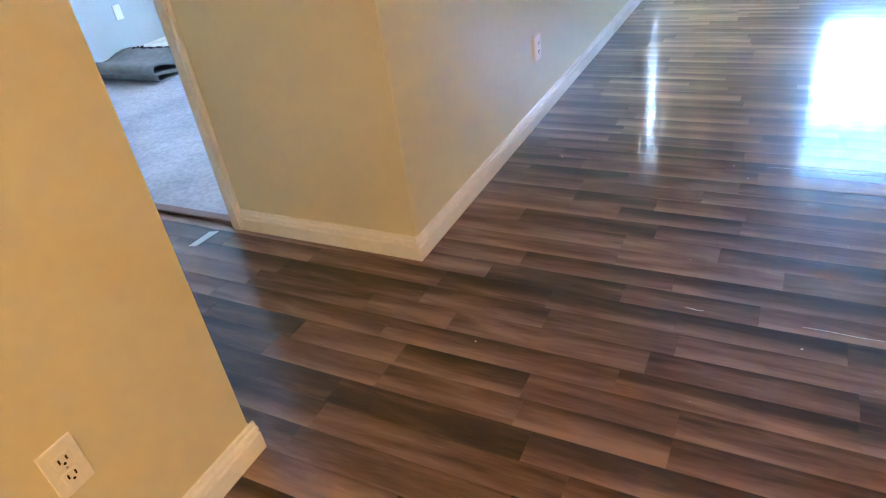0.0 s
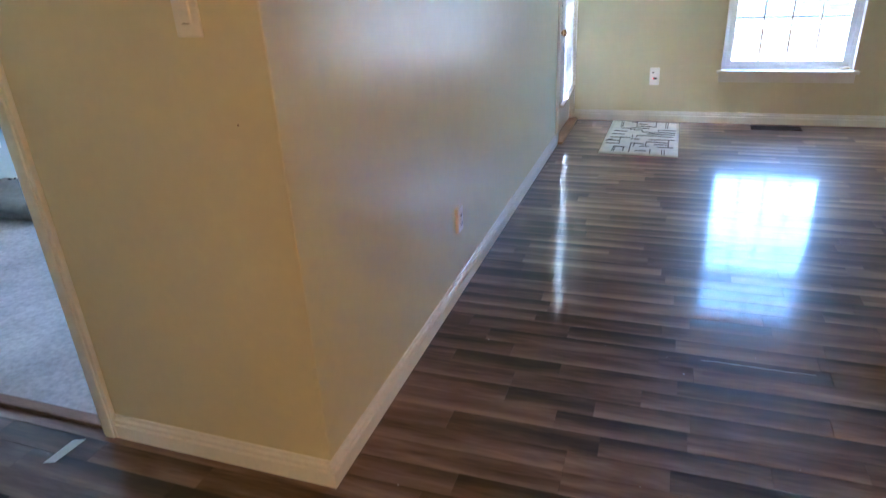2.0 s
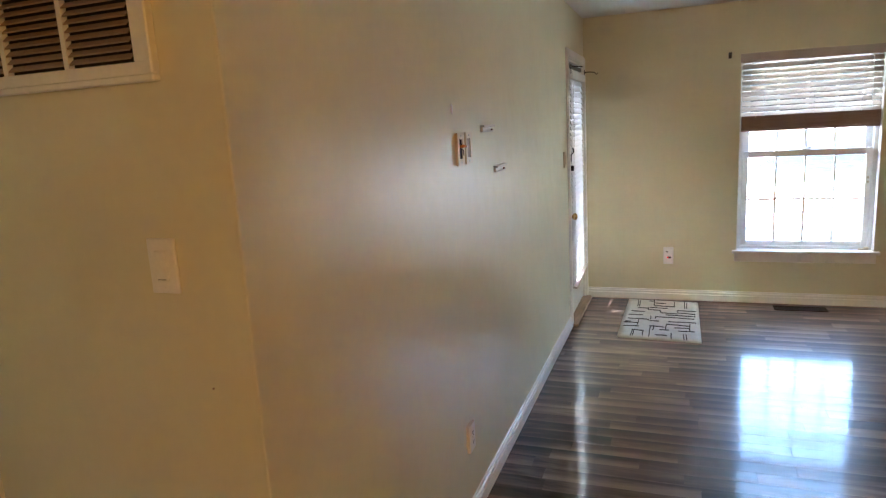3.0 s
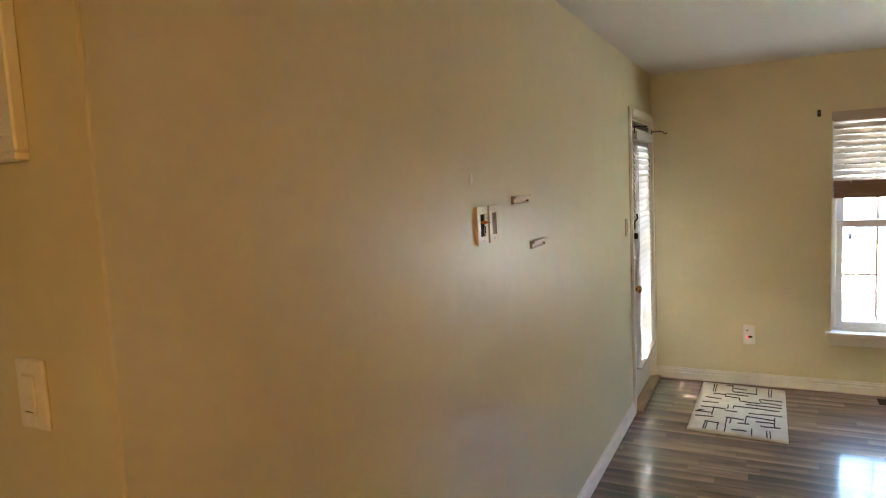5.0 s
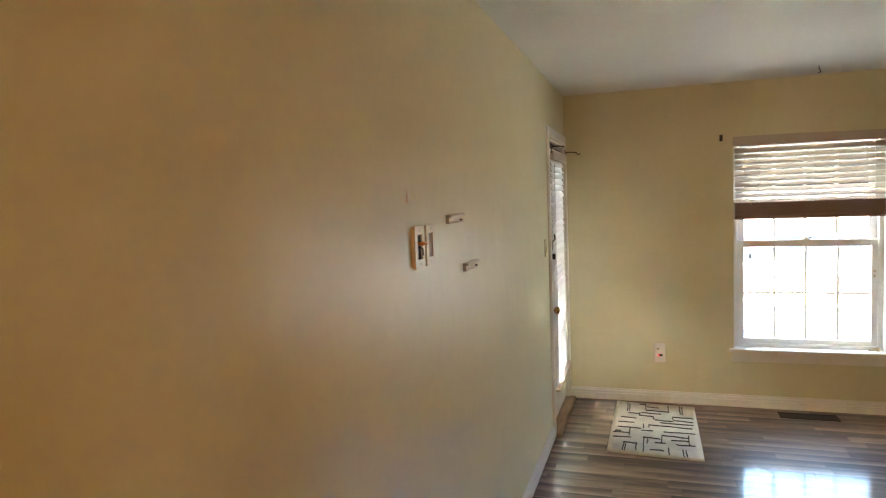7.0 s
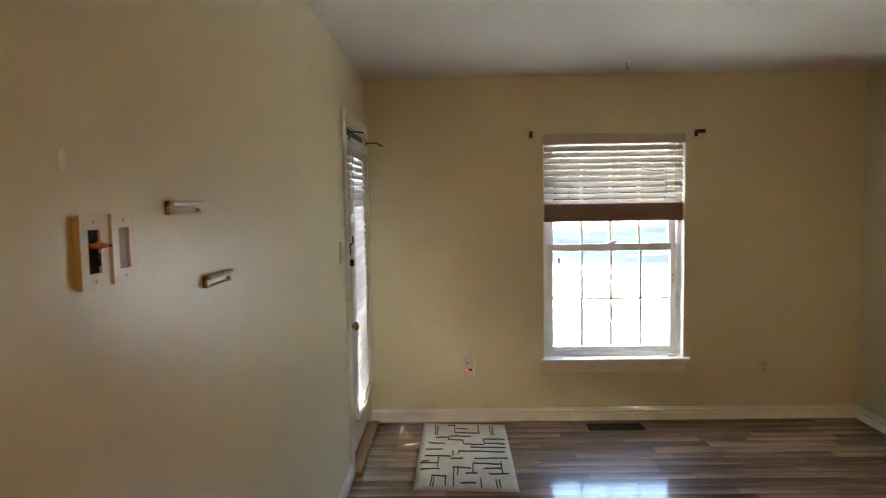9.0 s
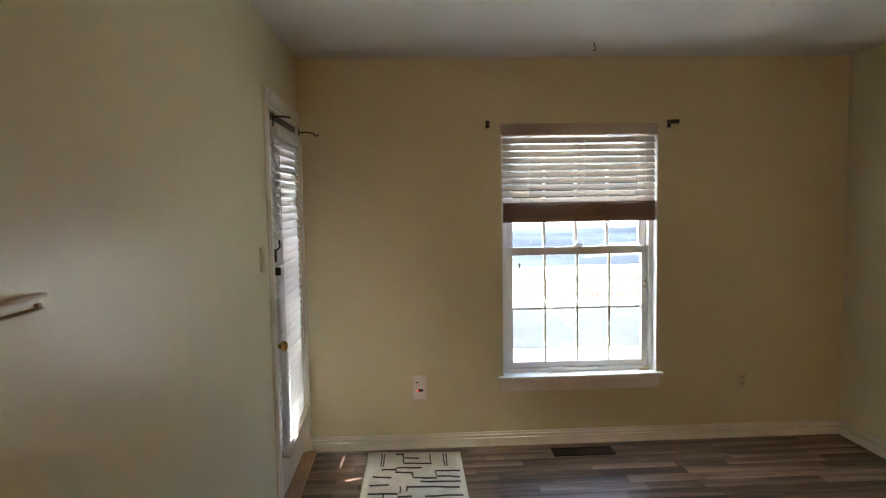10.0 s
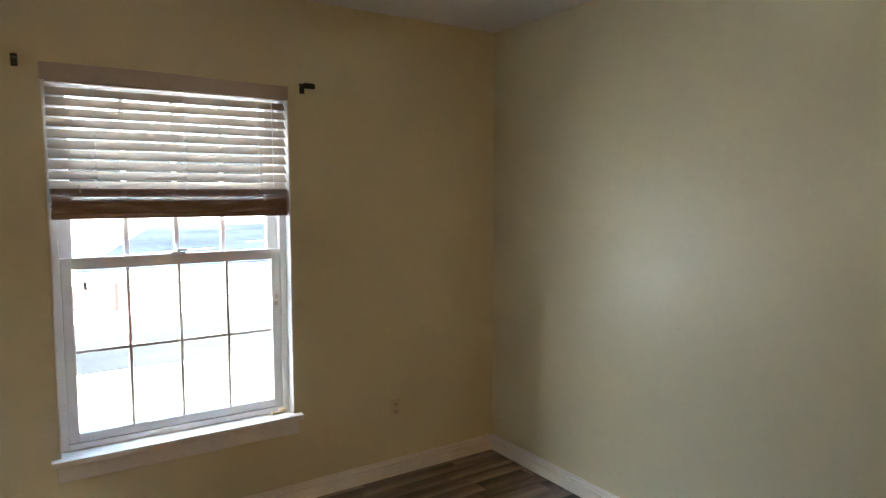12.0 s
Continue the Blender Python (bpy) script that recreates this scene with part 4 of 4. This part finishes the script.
def folded_rug():
    """A rug folded in a zigzag and dropped by the bedroom wall; the folds run along x."""
    r = thing("folded_rug", (-4.4, 3.3, 0.012), "grey area rug folded in layers on the carpet", "rug")
    prof = []
    # centre line in (y, z): three passes with round folds at the front
    def fold(y, z, rad, n=9):
        return [(y - rad * math.sin(math.pi * k / n), z - rad * math.cos(math.pi * k / n)) for k in range(n + 1)]
    line = [(0.30, 0.006), (0.10, 0.007), (-0.10, 0.006)]
    line += fold(-0.27, 0.030, 0.024)
    line += [(-0.22, 0.050), (-0.15, 0.036), (-0.06, 0.022), (0.06, 0.019), (0.18, 0.026), (0.19, 0.033), (0.06, 0.031), (-0.06, 0.034), (-0.15, 0.050), (-0.22, 0.058)]
    line += fold(-0.29, 0.086, 0.026)
    line += [(-0.23, 0.108), (-0.16, 0.090), (-0.08, 0.062), (-0.01, 0.070), (0.06, 0.092), (0.13, 0.100), (0.20, 0.096), (0.25, 0.060), (0.28, 0.022)]
    th = 0.009
    bm = bmesh.new()
    nx = 14
    grid = []
    for i in range(nx + 1):
        x = -0.44 + 0.84 * i / nx
        row = []
        for k, (y, z) in enumerate(line):
            p, q = line[max(k - 1, 0)], line[min(k + 1, len(line) - 1)]
            t = Vector((q[0] - p[0], q[1] - p[1])).normalized()
            wob = 0.010 * math.sin(3.1 * x + k * 0.2)
            up = 1 + 0.10 * math.sin(2.3 * x + 1)
            row.append((bm.verts.new((x, y + wob - t.y * th / 2, z * up + t.x * th / 2 + 0.002)), bm.verts.new((x, y + wob + t.y * th / 2, max(z * up - t.x * th / 2, 0.0)))))
        grid.append(row)
    m = len(line)
    for i in range(nx):
        for k in range(m - 1):
            for s in (0, 1):
                bm.faces.new((grid[i][k][s], grid[i][k + 1][s], grid[i + 1][k + 1][s], grid[i + 1][k][s]))
        for k in (0, m - 1):
            bm.faces.new((grid[i][k][0], grid[i][k][1], grid[i + 1][k][1], grid[i + 1][k][0]))
    for i in (0, nx):
        for k in range(m - 1):
            bm.faces.new((grid[i][k][0], grid[i][k + 1][0], grid[i][k + 1][1], grid[i][k][1]))
    part("folded_sheet", bm, RUGBACK, r, smooth=True)
    rng = random.Random(8)
    bm = bmesh.new()
    for k in range(26):
        x = -0.34 + 0.028 * k
        y = rng.uniform(0.14, 0.185)
        box(bm, x, x + rng.uniform(0.010, 0.024), y, y + rng.uniform(0.012, 0.030), 0.094, 0.118)
    part("border_pattern", bm, RUGDARK, r, "dark patterned rug border turned up")


folded_rug()
bm = bmesh.new()
vs = [bm.verts.new(p) for p in ((-2.052, 1.350, 0.001), (-2.012, 1.362, 0.003), (-2.000, 1.480, 0.004), (-2.046, 1.468, 0.001))]
bm.faces.new(vs)
bmesh.ops.solidify(bm, geom=bm.faces[:], thickness=0.0015)
tagged(part("paper_scrap", bm, PAPER), "torn white strip of paper on the planks", "paper scrap")
tagged(part("nail_hole", tube(bmesh.new(), [(-1.190, OY, 1.100), (-1.190, OY - 0.0015, 1.100)], 0.0026, n=8), GRILLE), "small dark nail hole in the passage wall", "nail hole")
tagged(part("wall_plate", boxes((BX, BX + 0.006, 3.49, 3.56, 0.33, 0.445), bevel=0.002), PLATE), "white wall plate on the grey-blue bedroom wall", "wall plate")
for name, x0, x1, y, w in (("floor_scratch", -0.02, 0.37, 2.495, 0.0026), ("floor_scratch", -0.176, -0.125, 1.520, 0.0025), ("floor_scratch", 0.13, 0.34, 1.5245, 0.0014)):
    bm = bmesh.new()
    ring = []
    for k in range(9):
        f = k / 8
        ww = w * math.sin(math.pi * (0.06 + 0.88 * f))
        yy = y + 0.0015 * math.sin(7 * f)
        ring.append([bm.verts.new((x0 + (x1 - x0) * f, yy + d * ww, z)) for d, z in ((-0.5, 0.0), (0.0, 0.0008), (0.5, 0.0))])
    for p, q in zip(ring, ring[1:]):
        for k in (0, 1):
            bm.faces.new((p[k], q[k], q[k + 1], p[k + 1]))
    tagged(part(name, bm, PAPER), "pale lifted scratch along a plank joint", "scratch", group="scratches in the floor finish")
rng = random.Random(17)
bm = bmesh.new()
for k in range(26):
    x, y = rng.uniform(-0.95, 1.2), rng.uniform(0.7, 3.0)
    s = rng.uniform(0.0010, 0.0026)
    box(bm, x, x + s * rng.uniform(1, 2.5), y, y + s, 0.0, s * 0.6)
tagged(part("floor_crumbs", bm, PAPER), "scattered pale crumbs and paint flecks on the planks", "crumbs", kind="stuff")


# ---------------------------------------------------------------- outside
def outside():
    structure("ground", boxes((-400, 400, -300, 900, GZ - 0.3, GZ)), GROUND, "sunlit pale concrete ground", "ground")
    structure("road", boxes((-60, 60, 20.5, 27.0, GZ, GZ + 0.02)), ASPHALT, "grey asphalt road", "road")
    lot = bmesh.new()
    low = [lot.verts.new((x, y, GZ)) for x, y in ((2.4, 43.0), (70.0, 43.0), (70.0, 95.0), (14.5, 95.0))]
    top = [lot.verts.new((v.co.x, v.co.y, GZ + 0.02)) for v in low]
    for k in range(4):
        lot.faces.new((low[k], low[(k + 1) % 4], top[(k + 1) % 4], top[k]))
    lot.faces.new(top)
    structure("parking_lot", lot, LOT, "asphalt lot beyond the fence, shade put into its dark colour", "road")
    structure("kerb", boxes((-60, 60, 27.0, 27.2, GZ, GZ + 0.14), bevel=0.02), KERB, "pale concrete kerb", "kerb")
    structure("pavement", boxes((-60, 60, 27.2, 28.6, GZ, GZ + 0.12)), KERB, "pale concrete pavement", "pavement")
    structure("road_marking", boxes((4.84, 4.96, 23.0, 26.9, GZ + 0.02, GZ + 0.026)), LINE, "worn white parking line on the road", "road marking")
    for x, y, turn in ((9.5, 54, -68), (15.5, 50, -70), (20.0, 62, -64)):
        bm = boxes((-0.12, 0.12, -3.5, 3.5, 0, 0.006))
        bm.transform(pose(x, y, GZ + 0.02, 0, 0, turn))
        structure("road_marking", bm, LINE, "slanting white strip on the asphalt lot", "road marking")
    fence = thing("picket_fence", (0, 29.0, GZ), "weathered reddish cedar board fence beyond the road", "fence")
    picket = mesh_of("picket", boxes((-0.07, 0.07, -0.010, 0.010, 0.06, 1.02)), FENCE)
    post = mesh_of("post", boxes((-0.05, 0.05, 0.012, 0.11, 0.0, 1.10), bevel=0.01), FENCE)
    rail = mesh_of("rail", boxes((-1.2, 1.2, 0.012, 0.05, -0.04, 0.04)), FENCE)
    for s in range(14):
        x = -9.1 + s * 2.4 + (0.7 if s > 5 else 0.0)
        for z in (0.25, 0.85):
            o = new("rail", rail)
            o.parent, o.location = fence, (x + 1.2, 0, z)
        o = new("post", post)
        o.parent, o.location = fence, (x, 0, 0)
        for k in range(11):
            o = new("picket", picket)
            o.parent, o.location = fence, (x + 0.12 + k * 0.216, 0, 0.02 * (k % 2))
    for x, y, hgt in ((2.5, 23.2, 1.75), (2.5, 28.4, 1.25), (7.6, 28.1, 1.25)):
        p = thing("marker_post", (x, y, GZ + (0.02 if y < 27 else 0.12)), "thin red marker post at the roadside", "marker post", group="roadside marker posts")
        bm = bmesh.new()
        tube(bm, [(0, 0, 0.0), (0, 0, hgt)], 0.03, n=8)
        part("pole", bm, REDPOST, p)
        part("foot", boxes((-0.18, 0.18, -0.18, 0.18, 0.0, 0.05), bevel=0.015), KERB, p, "pale concrete foot")


outside()


# ---------------------------------------------------------------- floor of printed wood strips, last
def plank_floor():
    floor = structure("floor", boxes((WX - T, EX, SY, NY, -0.03, -0.004), (PX, WX - T, LY, OY + T * 0.45, -0.03, -0.004)), SUBFLOOR,
                      "dark brown wood strip laminate floor with soft sheen", "floor")
    near, far = plank_material("dark_wood_strips", False), plank_material("dark_wood_strips_far", True)
    lengths = (0.31, 0.42, 0.50, 0.59, 0.68)
    meshes = {}
    g = 0.00025

    def strip_mesh(ln):
        key = round(ln, 3)
        if key not in meshes:
            bm = bmesh.new()
            c = 0.0004
            outer = [(g, g), (ln - g, g), (ln - g, STRIP - g), (g, STRIP - g)]
            inner = [(g + c, g + c), (ln - g - c, g + c), (ln - g - c, STRIP - g - c), (g + c, STRIP - g - c)]
            lo = [bm.verts.new((x, y, -0.004)) for x, y in outer]
            md = [bm.verts.new((x, y, -0.0003)) for x, y in outer]
            hi = [bm.verts.new((x, y, 0.0)) for x, y in inner]
            for p, q in ((lo, md), (md, hi)):
                for k in range(4):
                    bm.faces.new((p[k], p[(k + 1) % 4], q[(k + 1) % 4], q[k]))
            bm.faces.new(hi)
            meshes[key] = mesh_of("plank", bm, near)
        return meshes[key]

    # end joints seen near the start of the walk, by strip row
    joints = {-1: (-1.015,), 0: (-1.0,), 1: (-1.01, -0.442), 2: (-0.498, -0.125), 3: (-0.903, -0.124), 4: (-1.007, -0.293, 0.255), 5: (0.258,),
              6: (-0.548, -0.172), 7: (-1.488, -0.951, -0.188, 0.236), 8: (-0.362, 0.021), 9: (-0.728,), 10: (-0.426,), 11: (-0.428,), 12: (-0.335,),
              15: (-0.222,), 17: (-0.728,), 20: (-0.689, -0.167)}
    rng = random.Random(42)
    verts, faces = [], []
    count = 0
    j0 = math.floor((SY - STRIP_Y0) / STRIP)
    j1 = math.ceil((NY - STRIP_Y0) / STRIP)
    for j in range(j0, j1):
        y = STRIP_Y0 + j * STRIP
        ya, yb = max(y, SY), min(y + STRIP, NY)
        left = PX if (y + STRIP > LY and y < OY) else WX - (T if EY0 < y < EY1 else 0)
        fixed = list(joints.get(j, ()))
        x = fixed[0] if fixed else left - rng.uniform(0.0, 0.3)
        while fixed and x > left:
            x -= rng.choice(lengths)
        while x < EX:
            nxt = next((f for f in fixed if f > x + 0.001), None)
            ln = rng.choice(lengths)
            if nxt is not None and nxt - x < 1.0:
                ln = nxt - x if nxt - x < 0.75 else (nxt - x) / 2
            xa, xb = max(x, left), min(x + ln, EX)
            whole = xa == x and xb == x + ln and ya == y and yb == y + STRIP and not (LY - STRIP < y < LY) and not (y < OY + 0.06 < y + STRIP)
            if whole and count < 300 and 0.4 < y < 4.4 and x < 1.3:
                o = new("plank", strip_mesh(ln))
                o.parent, o.location = floor, (x, y, 0)
                count += 1
            elif xb - xa > 0.004 and yb - ya > 0.004:
                n = len(verts)
                for zz, e in ((-0.004, g), (0.0, g)):
                    verts += [(xa + e, ya + e, zz), (xb - e, ya + e, zz), (xb - e, yb - e, zz), (xa + e, yb - e, zz)]
                faces += [(n + 4, n + 5, n + 6, n + 7)] + [(n + k, n + (k + 1) % 4, n + 4 + (k + 1) % 4, n + 4 + k) for k in range(4)]
            x += ln
    me = bpy.data.meshes.new("planks")
    me.from_pydata(verts, [], faces)
    me.materials.append(far)
    o = new("planks", me)
    o.parent = floor
    tagged(o, kind="stuff")


plank_floor()
